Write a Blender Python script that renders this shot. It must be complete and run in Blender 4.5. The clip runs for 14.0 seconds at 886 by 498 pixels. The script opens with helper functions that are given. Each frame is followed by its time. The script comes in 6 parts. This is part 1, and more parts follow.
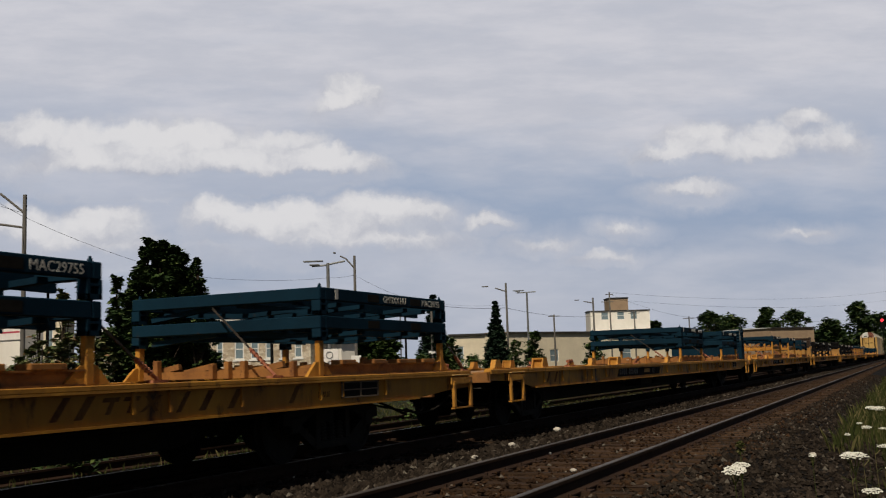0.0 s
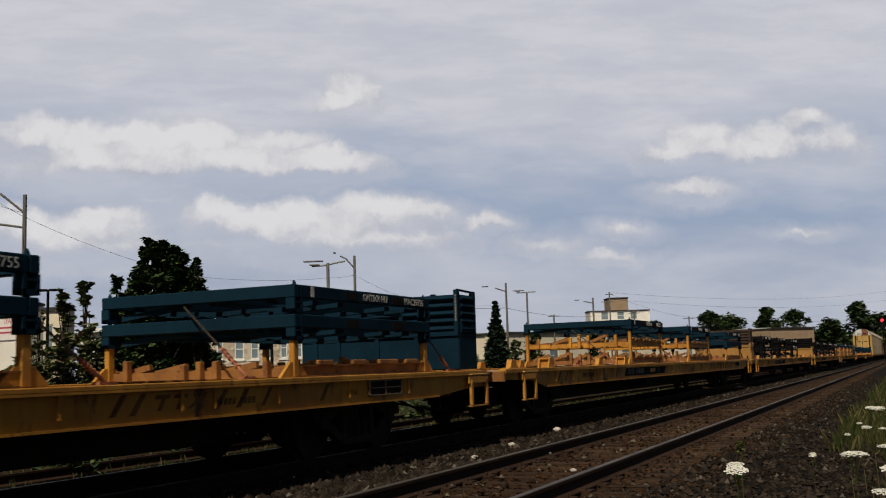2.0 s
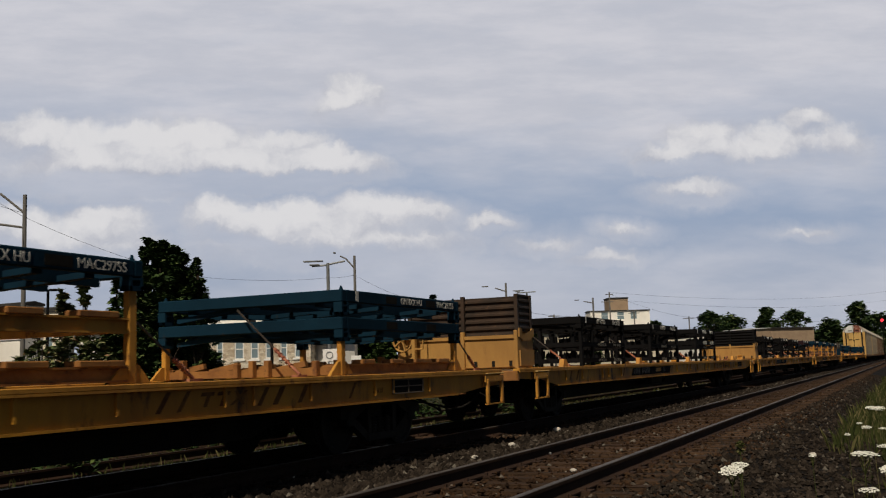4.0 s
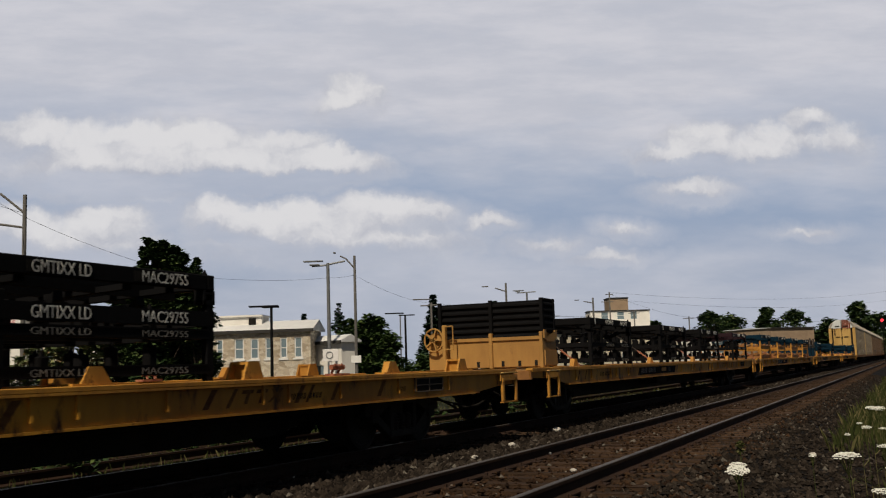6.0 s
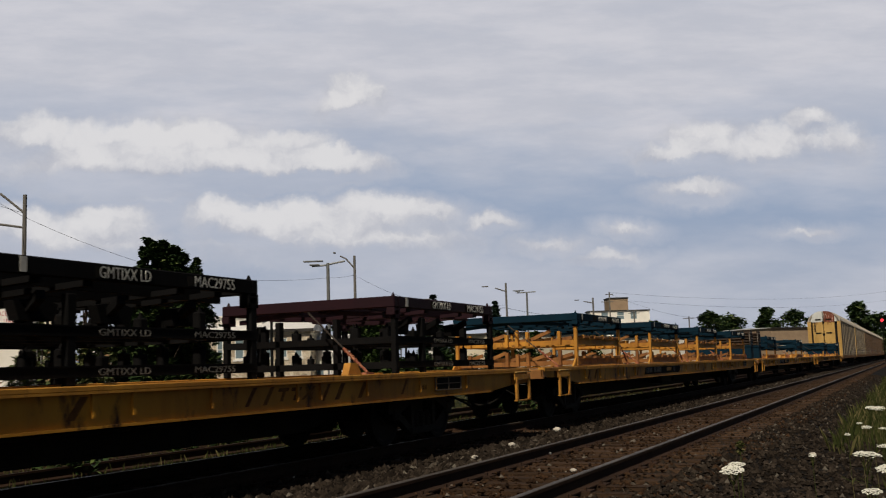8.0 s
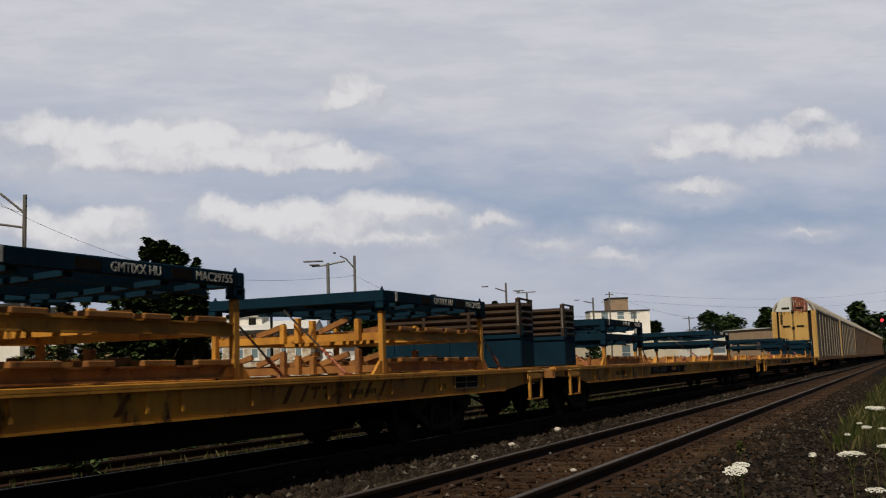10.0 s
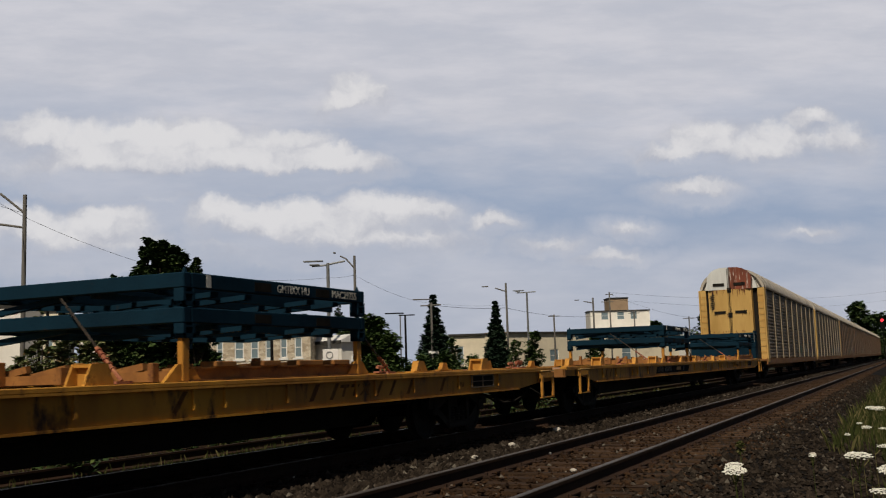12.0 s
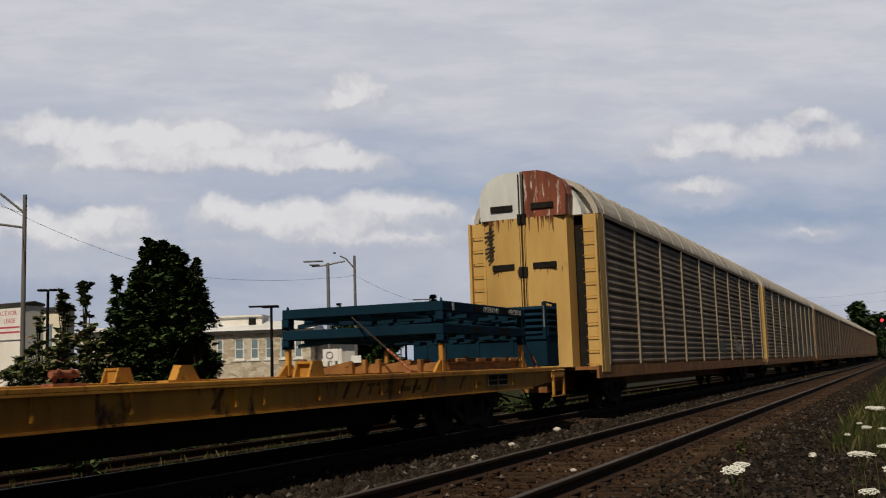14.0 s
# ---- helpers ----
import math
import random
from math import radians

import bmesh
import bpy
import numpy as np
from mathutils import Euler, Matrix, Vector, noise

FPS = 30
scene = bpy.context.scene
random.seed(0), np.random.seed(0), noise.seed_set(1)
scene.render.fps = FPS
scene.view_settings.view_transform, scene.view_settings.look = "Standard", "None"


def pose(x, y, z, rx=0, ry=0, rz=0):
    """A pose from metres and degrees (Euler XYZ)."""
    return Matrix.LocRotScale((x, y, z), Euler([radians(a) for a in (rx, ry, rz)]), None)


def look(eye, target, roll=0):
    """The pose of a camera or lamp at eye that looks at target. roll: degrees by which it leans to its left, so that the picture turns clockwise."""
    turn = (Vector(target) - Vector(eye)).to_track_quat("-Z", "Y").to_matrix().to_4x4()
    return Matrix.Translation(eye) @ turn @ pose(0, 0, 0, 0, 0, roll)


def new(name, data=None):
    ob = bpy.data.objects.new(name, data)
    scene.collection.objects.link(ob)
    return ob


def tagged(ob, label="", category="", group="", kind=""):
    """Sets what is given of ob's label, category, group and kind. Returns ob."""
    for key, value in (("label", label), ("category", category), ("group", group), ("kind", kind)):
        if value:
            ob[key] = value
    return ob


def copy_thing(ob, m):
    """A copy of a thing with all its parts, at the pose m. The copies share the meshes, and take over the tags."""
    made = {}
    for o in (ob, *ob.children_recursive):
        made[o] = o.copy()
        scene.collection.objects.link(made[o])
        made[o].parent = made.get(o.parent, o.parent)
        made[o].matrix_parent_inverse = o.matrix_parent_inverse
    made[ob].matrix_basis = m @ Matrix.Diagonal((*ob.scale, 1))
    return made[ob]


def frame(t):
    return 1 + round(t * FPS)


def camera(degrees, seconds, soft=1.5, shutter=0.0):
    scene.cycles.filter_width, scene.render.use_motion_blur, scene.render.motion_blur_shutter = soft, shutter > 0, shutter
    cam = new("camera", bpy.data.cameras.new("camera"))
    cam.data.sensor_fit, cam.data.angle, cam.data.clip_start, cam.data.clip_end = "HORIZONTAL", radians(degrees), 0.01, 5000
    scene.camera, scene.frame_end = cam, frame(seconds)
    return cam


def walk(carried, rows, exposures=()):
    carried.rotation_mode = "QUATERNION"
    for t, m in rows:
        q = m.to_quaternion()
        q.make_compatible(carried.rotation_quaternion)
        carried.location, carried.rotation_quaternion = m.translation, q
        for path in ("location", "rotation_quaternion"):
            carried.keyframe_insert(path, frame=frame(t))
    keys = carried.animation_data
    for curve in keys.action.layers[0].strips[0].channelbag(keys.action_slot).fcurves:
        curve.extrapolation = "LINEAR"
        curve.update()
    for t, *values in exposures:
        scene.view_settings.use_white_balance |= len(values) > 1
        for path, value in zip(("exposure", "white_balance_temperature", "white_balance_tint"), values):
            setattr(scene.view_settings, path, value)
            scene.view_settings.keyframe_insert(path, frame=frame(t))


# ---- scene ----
# ---- camera: it stands still beside the line, looking along and across it ----
TRACK_A, TRACK_B = -3.868, -7.782          # centre lines of the empty track and of the train's track
GAUGE = 0.755                           # half the gauge
SPEED = 14.33                           # metres a second, towards -y
cam = camera(47.4, 14.0, soft=1.15, shutter=0.05)
EYE = Vector((0.0, 0.0, 1.093))
AZ, PITCH = radians(24.61), radians(6.70)
ROLL = -1.83
AIM = EYE + Vector((-math.sin(AZ) * math.cos(PITCH), math.cos(AZ) * math.cos(PITCH), math.sin(PITCH)))
walk(cam, [(0.0, look(EYE, AIM, ROLL)), (14.0, look(EYE, AIM, ROLL))], exposures=[(0.0, 0.0), (14.0, 0.0)])

# ---- light ----
SUN_TO = Vector((0.10, -0.67, 0.73)).normalized()
world = bpy.data.worlds.new("sky")
scene.world = world
world.use_nodes = True
wn = world.node_tree
sky = wn.nodes.new("ShaderNodeTexSky")
sky.sky_type = "NISHITA"
sky.sun_disc = False
sky.sun_elevation = math.asin(SUN_TO.z)
sky.sun_rotation = math.atan2(SUN_TO.x, SUN_TO.y)
sky.air_density, sky.dust_density = 1.0, 2.0
wn.links.new(sky.outputs[0], wn.nodes["Background"].inputs[0])
wn.nodes["Background"].inputs[1].default_value = 0.022
sun_data = bpy.data.lights.new("sun", "SUN")
sun_data.energy, sun_data.angle, sun_data.color = 3.4, radians(0.6), (1.0, 0.87, 0.67)
sun = new("sun", sun_data)
sun.matrix_world = look(SUN_TO * 300, (0, 0, 0))


# ---- materials ----
def nodes_of(name):
    m = bpy.data.materials.new(name)
    m.use_nodes = True
    return m, m.node_tree, m.node_tree.nodes["Principled BSDF"]


def paint(name, base, other, dirt=None, rough=0.55, metal=0.0, scale=1.2, amount=0.5, bump=0.15, fine=30.0, dirt_amount=0.45,
          streak=1.0, vary=0.0):
    """Two-scale worn surface: base mottled with another tone, spots of dirt or rust, fine relief."""
    m, t, b = nodes_of(name)
    n, l = t.nodes, t.links
    co = n.new("ShaderNodeTexCoord")
    mp = n.new("ShaderNodeMapping")
    mp.inputs["Scale"].default_value = (1.0, 1.0, streak)
    l.new(co.outputs["Object"], mp.inputs[0])
    big = n.new("ShaderNodeTexNoise")
    big.inputs["Scale"].default_value, big.inputs["Detail"].default_value, big.inputs["Roughness"].default_value = scale, 6, 0.65
    l.new(mp.outputs[0], big.inputs["Vector"])
    ramp = n.new("ShaderNodeValToRGB")
    ramp.color_ramp.elements[0].position, ramp.color_ramp.elements[1].position = 0.5 - 0.25 * amount, 0.5 + 0.25 * amount
    ramp.color_ramp.elements[0].color, ramp.color_ramp.elements[1].color = (*other, 1), (*base, 1)
    l.new(big.outputs["Fac"], ramp.inputs[0])
    colour = ramp.outputs[0]
    small = n.new("ShaderNodeTexNoise")
    small.inputs["Scale"].default_value, small.inputs["Detail"].default_value = fine, 5
    l.new(co.outputs["Object"], small.inputs["Vector"])
    if dirt:
        spot = n.new("ShaderNodeTexNoise")
        spot.inputs["Scale"].default_value, spot.inputs["Detail"].default_value, spot.inputs["Roughness"].default_value = scale * 3.1, 8, 0.7
        l.new(mp.outputs[0], spot.inputs["Vector"])
        sr = n.new("ShaderNodeValToRGB")
        sr.color_ramp.elements[0].position, sr.color_ramp.elements[1].position = 0.70 - 0.3 * dirt_amount, 0.80 - 0.3 * dirt_amount
        l.new(spot.outputs["Fac"], sr.inputs[0])
        mx = n.new("ShaderNodeMix")
        mx.data_type = "RGBA"
        l.new(sr.outputs[0], mx.inputs[0])
        l.new(colour, mx.inputs[6])
        mx.inputs[7].default_value = (*dirt, 1)
        colour = mx.outputs[2]
    if vary:
        info = n.new("ShaderNodeObjectInfo")
        hs = n.new("ShaderNodeHueSaturation")
        ma = n.new("ShaderNodeMapRange")
        ma.inputs[3].default_value, ma.inputs[4].default_value = 1 - vary, 1 + vary
        l.new(info.outputs["Random"], ma.inputs[0])
        l.new(ma.outputs[0], hs.inputs["Value"])
        l.new(colour, hs.inputs["Color"])
        colour = hs.outputs[0]
    l.new(colour, b.inputs["Base Color"])
    rr = n.new("ShaderNodeMapRange")
    rr.inputs[3].default_value, rr.inputs[4].default_value = max(0.05, rough - 0.12), min(1, rough + 0.15)
    l.new(small.outputs["Fac"], rr.inputs[0])
    l.new(rr.outputs[0], b.inputs["Roughness"])
    b.inputs["Metallic"].default_value = metal
    b.inputs["Specular IOR Level"].default_value = 0.08 if rough > 0.75 else 0.22
    bp = n.new("ShaderNodeBump")
    bp.inputs["Strength"].default_value, bp.inputs["Distance"].default_value = bump, 0.02
    l.new(small.outputs["Fac"], bp.inputs["Height"])
    l.new(bp.outputs[0], b.inputs["Normal"])
    return m


def island_paint(name, stops, rough=0.9, bump=0.4, fine=25.0):
    """Many joined pieces, each of its own tone."""
    m, t, b = nodes_of(name)
    n, l = t.nodes, t.links
    g = n.new("ShaderNodeNewGeometry")
    r = n.new("ShaderNodeValToRGB")
    els = r.color_ramp.elements
    while len(els) < len(stops):
        els.new(0.5)
    for e, (p, c) in zip(els, stops):
        e.position, e.color = p, (*c, 1)
    l.new(g.outputs["Random Per Island"], r.inputs[0])
    no = n.new("ShaderNodeTexNoise")
    no.inputs["Scale"].default_value, no.inputs["Detail"].default_value = fine, 6
    co = n.new("ShaderNodeTexCoord")
    l.new(co.outputs["Object"], no.inputs["Vector"])
    mx = n.new("ShaderNodeMix")
    mx.data_type, mx.blend_type = "RGBA", "OVERLAY"
    mx.inputs[0].default_value = 0.6
    l.new(r.outputs[0], mx.inputs[6])
    l.new(no.outputs["Fac"], mx.inputs[7])
    l.new(mx.outputs[2], b.inputs["Base Color"])
    b.inputs["Roughness"].default_value = rough
    b.inputs["Specular IOR Level"].default_value = 0.1
    bp = n.new("ShaderNodeBump")
    bp.inputs["Strength"].default_value, bp.inputs["Distance"].default_value = bump, 0.02
    l.new(no.outputs["Fac"], bp.inputs["Height"])
    l.new(bp.outputs[0], b.inputs["Normal"])
    return m


YELLOW = paint("yellow_paint", (0.56, 0.275, 0.045), (0.34, 0.155, 0.03), (0.10, 0.042, 0.02), scale=1.6, dirt_amount=0.42, streak=0.6)
YELLOW_CLEAN = paint("yellow_rack_paint", (0.56, 0.37, 0.13), (0.45, 0.28, 0.09), (0.20, 0.08, 0.03), scale=0.9, dirt_amount=0.2, streak=0.3)
BULK_YELLOW = paint("bulkhead_yellow_paint", (0.40, 0.225, 0.065), (0.30, 0.16, 0.05), (0.14, 0.06, 0.03), scale=1.3, dirt_amount=0.22, streak=0.4)
RUSTY_YELLOW = paint("rusty_yellow_paint", (0.32, 0.15, 0.045), (0.17, 0.074, 0.028), (0.12, 0.05, 0.025), scale=2.0, dirt_amount=0.45)
SILL = paint("weathered_sill_paint", (0.62, 0.295, 0.035), (0.36, 0.155, 0.026), (0.055, 0.026, 0.014), scale=0.9, dirt_amount=0.5, streak=0.35)
DECK = paint("deck_wear", (0.30, 0.13, 0.05), (0.42, 0.24, 0.07), (0.10, 0.05, 0.03), scale=1.5, dirt_amount=0.4)
BLUE = paint("blue_paint", (0.0045, 0.0245, 0.046), (0.003, 0.016, 0.031), (0.028, 0.025, 0.023), scale=1.0, rough=0.76, dirt_amount=0.25)
BLACK = paint("black_paint", (0.0045, 0.0045, 0.005), (0.007, 0.007, 0.008), (0.018, 0.013, 0.011), scale=1.2, rough=0.8, dirt_amount=0.22)
MAROON = paint("maroon_paint", (0.020, 0.005, 0.010), (0.013, 0.004, 0.008), (0.02, 0.012, 0.01), scale=1.2, rough=0.6, dirt_amount=0.25)
MARK_BROWN = paint("mottled_brown_mark", (0.11, 0.045, 0.02), (0.20, 0.095, 0.03), None, scale=7.0, rough=0.8)
BIN_RUST = paint("rusty_panel", (0.052, 0.032, 0.022), (0.028, 0.021, 0.017), (0.11, 0.06, 0.035), scale=2.0, dirt_amount=0.35)
GALV = paint("galvanised_panel", (0.235, 0.182, 0.135), (0.145, 0.108, 0.076), (0.065, 0.046, 0.032), scale=0.6, rough=0.6, metal=0.2, dirt_amount=0.3, streak=0.3, vary=0.12)
ROOF_METAL = paint("weathered_roof_metal", (0.46, 0.43, 0.39), (0.33, 0.30, 0.26), (0.17, 0.11, 0.075), scale=1.0, rough=0.6, dirt_amount=0.35)
CAP_WHITE = paint("white_cap_paint", (0.66, 0.69, 0.70), (0.52, 0.54, 0.55), (0.24, 0.17, 0.12), scale=1.4, rough=0.5, dirt_amount=0.2, streak=0.3)
RUST_DRIP = paint("rust_stain", (0.16, 0.06, 0.03), (0.09, 0.04, 0.024), None, scale=6.0, rough=0.85)
TAG_PURPLE = paint("purple_spray_paint", (0.13, 0.07, 0.15), (0.09, 0.06, 0.10), (0.14, 0.12, 0.10), scale=5.0, rough=0.7)
TAG_TEAL = paint("teal_spray_paint", (0.08, 0.15, 0.13), (0.07, 0.10, 0.09), (0.14, 0.12, 0.10), scale=5.0, rough=0.7)
TAG_WHITE = paint("white_spray_paint", (0.36, 0.34, 0.31), (0.25, 0.23, 0.20), (0.14, 0.12, 0.10), scale=5.0, rough=0.7)
ROOF_RUST = paint("rusted_roof_end", (0.25, 0.07, 0.04), (0.12, 0.04, 0.026), (0.66, 0.60, 0.55), scale=2.6, dirt_amount=0.5, streak=0.15)
STEEL_DARK = paint("grimy_steel", (0.030, 0.026, 0.023), (0.018, 0.016, 0.015), (0.07, 0.045, 0.03), scale=2.0, rough=0.7, dirt_amount=0.25)
STEEL_BRIGHT = paint("worn_railhead", (0.11, 0.095, 0.085), (0.07, 0.06, 0.052), None, rough=0.55, metal=0.4, scale=0.6)
RAIL_RUST = paint("rusty_rail", (0.045, 0.026, 0.018), (0.03, 0.019, 0.014), (0.03, 0.02, 0.018), scale=2.0, rough=0.8)
WOOD_TIE = paint("creosoted_tie", (0.060, 0.036, 0.022), (0.036, 0.023, 0.016), (0.10, 0.055, 0.03), scale=3.0, rough=0.9, dirt_amount=0.3, vary=0.35, bump=0.5)
WHITE_PAINT = paint("white_stencil", (0.62, 0.62, 0.60), (0.45, 0.45, 0.43), None, scale=6.0, rough=0.6)
POST_PALE = paint("pale_post_paint", (0.30, 0.255, 0.19), (0.21, 0.175, 0.13), (0.18, 0.12, 0.08), scale=1.2, rough=0.6, dirt_amount=0.25)
GREY_STENCIL = paint("faded_stencil", (0.26, 0.25, 0.23), (0.13, 0.125, 0.115), None, scale=9.0, rough=0.7)
# near-black: truly black parts, and shade painted in for slots, pockets and gaps
SHADE_BLACK = paint("black_and_shade_paint", (0.012, 0.011, 0.010), (0.02, 0.018, 0.016), None, scale=4.0, rough=0.9)
STRAP = paint("orange_binder", (0.42, 0.18, 0.10), (0.20, 0.06, 0.04), None, scale=8.0, rough=0.6)
CHAIN = paint("chain_steel", (0.13, 0.11, 0.10), (0.08, 0.07, 0.06), None, scale=9.0, rough=0.5, metal=0.6)


# ---- mesh helpers ----
def bm_box(bm, x0, y0, z0, x1, y1, z1, bevel=0.0):
    r = bmesh.ops.create_cube(bm, size=1.0, matrix=Matrix.LocRotScale(((x0 + x1) / 2, (y0 + y1) / 2, (z0 + z1) / 2), None, (abs(x1 - x0), abs(y1 - y0), abs(z1 - z0))))
    if bevel:
        es = list({e for v in r["verts"] for e in v.link_edges})
        bmesh.ops.bevel(bm, geom=es, offset=bevel, segments=1, affect="EDGES")
    return r["verts"]


def bm_bar(bm, a, b, w, h=None, sides=4):
    """A bar from a to b: square or round."""
    a, b = Vector(a), Vector(b)
    d = b - a
    q = d.to_track_quat("Z", "Y")
    h = h or w
    if sides == 4:
        r = bmesh.ops.create_cube(bm, size=1.0, matrix=Matrix.LocRotScale((a + b) / 2, q, (w, h, d.length)))
    else:
        r = bmesh.ops.create_cone(bm, cap_ends=True, segments=sides, radius1=w / 2, radius2=h / 2, depth=d.length, matrix=Matrix.LocRotScale((a + b) / 2, q, None))
    return r["verts"]


def bm_prism(bm, outline, axis, a, b):
    """Extrudes a 2D outline along x, y or z from a to b."""
    def at(p, s):
        return {"x": (s, p[0], p[1]), "y": (p[0], s, p[1]), "z": (p[0], p[1], s)}[axis]
    va = [bm.verts.new(at(p, a)) for p in outline]
    vb = [bm.verts.new(at(p, b)) for p in outline]
    n = len(outline)
    bm.faces.new(va)
    bm.faces.new(vb[::-1])
    for i in range(n):
        bm.faces.new((va[i], vb[i], vb[(i + 1) % n], va[(i + 1) % n]))


def mesh_of(name, bm, material, smooth=False):
    bmesh.ops.recalc_face_normals(bm, faces=bm.faces)
    me = bpy.data.meshes.new(name)
    bm.to_mesh(me)
    bm.free()
    me.materials.append(material)
    if smooth:
        for p in me.polygons:
            p.use_smooth = True
    return me


def part(name, bm, material, parent=None, label="", at=None, smooth=False):
    """Links a bmesh as one mesh object, under a thing or a part."""
    ob = new(name, mesh_of(name, bm, material, smooth))
    if parent is not None:
        ob.parent = parent
    if at is not None:
        ob.matrix_basis = at
    if label:
        tagged(ob, label)
    return ob


def piece(name, mesh, parent, m, label=""):
    """One more object on a shared mesh."""
    ob = new(name, mesh)
    ob.parent = parent
    ob.matrix_basis = m
    if label:
        tagged(ob, label)
    return ob


def thing(name, m, label, category, group="", kind=""):
    ob = new(name)
    ob.matrix_basis = m
    return tagged(ob, label, category, group, kind)


def text_mesh(body, size, shear=0.0):
    """Lettering as a mesh of its own, from the built-in font."""
    cu = bpy.data.curves.new("lettering", "FONT")
    cu.body, cu.size, cu.shear, cu.extrude = body, size, shear, 0.002
    cu.resolution_u = 2
    ob = bpy.data.objects.new("lettering", cu)
    scene.collection.objects.link(ob)
    me = bpy.data.meshes.new_from_object(ob.evaluated_get(bpy.context.evaluated_depsgraph_get()))
    bpy.data.objects.remove(ob)
    bpy.data.curves.remove(cu)
    return me


def split(name, bm, material, parent):
    """Each loose piece of the bmesh becomes a part of its own."""
    left = set(bm.verts)
    while left:
        stack, isle = [next(iter(left))], set()
        while stack:
            v = stack.pop()
            if v in isle:
                continue
            isle.add(v)
            stack.extend(e.other_vert(v) for e in v.link_edges)
        left -= isle
        one = bmesh.new()
        made = {v: one.verts.new(v.co) for v in sorted(isle, key=lambda v: v.index)}
        for f in {f for v in isle for f in v.link_faces}:
            one.faces.new([made[v] for v in f.verts])
        part(name, one, material, parent)
    bm.free()


MOVERS = []                              # (thing, place along the train); keyed in motions()
WHEELSETS = []


# ======== the place ========
# ---- sky with clouds, far behind everything; one unit of it is UNIT metres ----
UNIT = 3000.0 / 1786.0
FAR = EYE + (AIM - EYE).normalized() * 3000.0


def backdrop_pose(t):
    m = look(EYE, AIM, ROLL)
    return Matrix.Translation(FAR) @ m.to_3x3().to_4x4() @ Matrix.Translation((0.85 * t * UNIT, 0.12 * t * UNIT, 0))


def sky_material():
    m = bpy.data.materials.new("cloudy_sky")
    m.use_nodes = True
    t = m.node_tree
    n, l = t.nodes, t.links
    n.clear()

    def node(kind, **kw):
        x = n.new(kind)
        for k, v in kw.items():
            x.inputs[k].default_value = v
        return x

    def math_node(op, a, b=None, clamp=False):
        x = n.new("ShaderNodeMath")
        x.operation, x.use_clamp = op, clamp
        for i, v in enumerate((a, b)):
            if v is None:
                continue
            if isinstance(v, (int, float)):
                x.inputs[i].default_value = v
            else:
                l.new(v, x.inputs[i])
        return x.outputs[0]

    def smooth(v, lo, hi):
        x = n.new("ShaderNodeMapRange")
        x.interpolation_type = "SMOOTHSTEP"
        x.inputs[1].default_value, x.inputs[2].default_value = lo, hi
        l.new(v, x.inputs[0])
        return x.outputs[0]

    def mix(f, a, b):
        x = n.new("ShaderNodeMix")
        x.data_type = "RGBA"
        for i, v in ((0, f), (6, a), (7, b)):
            if isinstance(v, tuple):
                x.inputs[i].default_value = (*v, 1)
            elif isinstance(v, float):
                x.inputs[i].default_value = v
            else:
                l.new(v, x.inputs[i])
        return x.outputs[2]

    co = node("ShaderNodeTexCoord")
    sc = node("ShaderNodeVectorMath")
    sc.operation = "MULTIPLY"
    sc.inputs[1].default_value = (1 / UNIT,) * 3
    l.new(co.outputs["Object"], sc.inputs[0])
    base = sc.outputs[0]

    def noise_of(vec, scale, detail=6.0, rough=0.55, stretch=(1, 1, 1)):
        mp = node("ShaderNodeMapping")
        mp.inputs["Scale"].default_value = stretch
        l.new(vec, mp.inputs[0])
        x = node("ShaderNodeTexNoise", Scale=scale, Detail=detail, Roughness=rough)
        l.new(mp.outputs[0], x.inputs["Vector"])
        return x

    warp = noise_of(base, 0.016, 7.0, 0.6)
    sub = node("ShaderNodeVectorMath")
    sub.operation = "SUBTRACT"
    l.new(warp.outputs["Color"], sub.inputs[0])
    sub.inputs[1].default_value = (0.5, 0.5, 0.5)
    mul = node("ShaderNodeVectorMath")
    mul.operation = "MULTIPLY"
    l.new(sub.outputs[0], mul.inputs[0])
    mul.inputs[1].default_value = (75.0, 60.0, 0.0)
    add = node("ShaderNodeVectorMath")
    l.new(base, add.inputs[0])
    l.new(mul.outputs[0], add.inputs[1])
    puffed = add.outputs[0]
    # heaps of cloud: centre, half sizes, thickness
    heaps = ((-720, 195, 90, 50, 1), (-640, 165, 140, 70, 1), (-560, 190, 80, 42, 1), (-470, 188, 115, 52, 1), (-420, 160, 160, 66, 1), (-275, 182, 85, 38, 1), (-200, 150, 125, 36, 1), (-560, 135, 250, 50, 1), (-310, 140, 200, 42, 1),
             (-760, 36, 120, 46, 1), (-600, 42, 100, 38, 1), (-660, 5, 190, 50, 1), (-395, 50, 80, 42, 1), (-320, 40, 130, 45, 1), (-255, 56, 75, 38, 1), (-150, 58, 115, 42, 1), (-55, 56, 95, 36, 1), (-200, 14, 270, 48, 1), (75, 43, 52, 19, 0.8),
             (-165, 266, 66, 44, 1.1), (-195, 248, 50, 34, 1.0), (460, 190, 90, 38, 1), (405, 163, 90, 30, 1), (530, 163, 110, 36, 0.9), (600, 185, 95, 46, 0.8), (645, 225, 55, 28, 0.9), (700, 188, 60, 40, 0.6), (440, 104, 90, 24, 0.7),
             (316, 30, 48, 16, 0.5), (290, -20, 70, 15, 0.5), (180, 5, 80, 18, 0.4), (640, 26, 60, 10, 0.4))
    total, lit = None, None
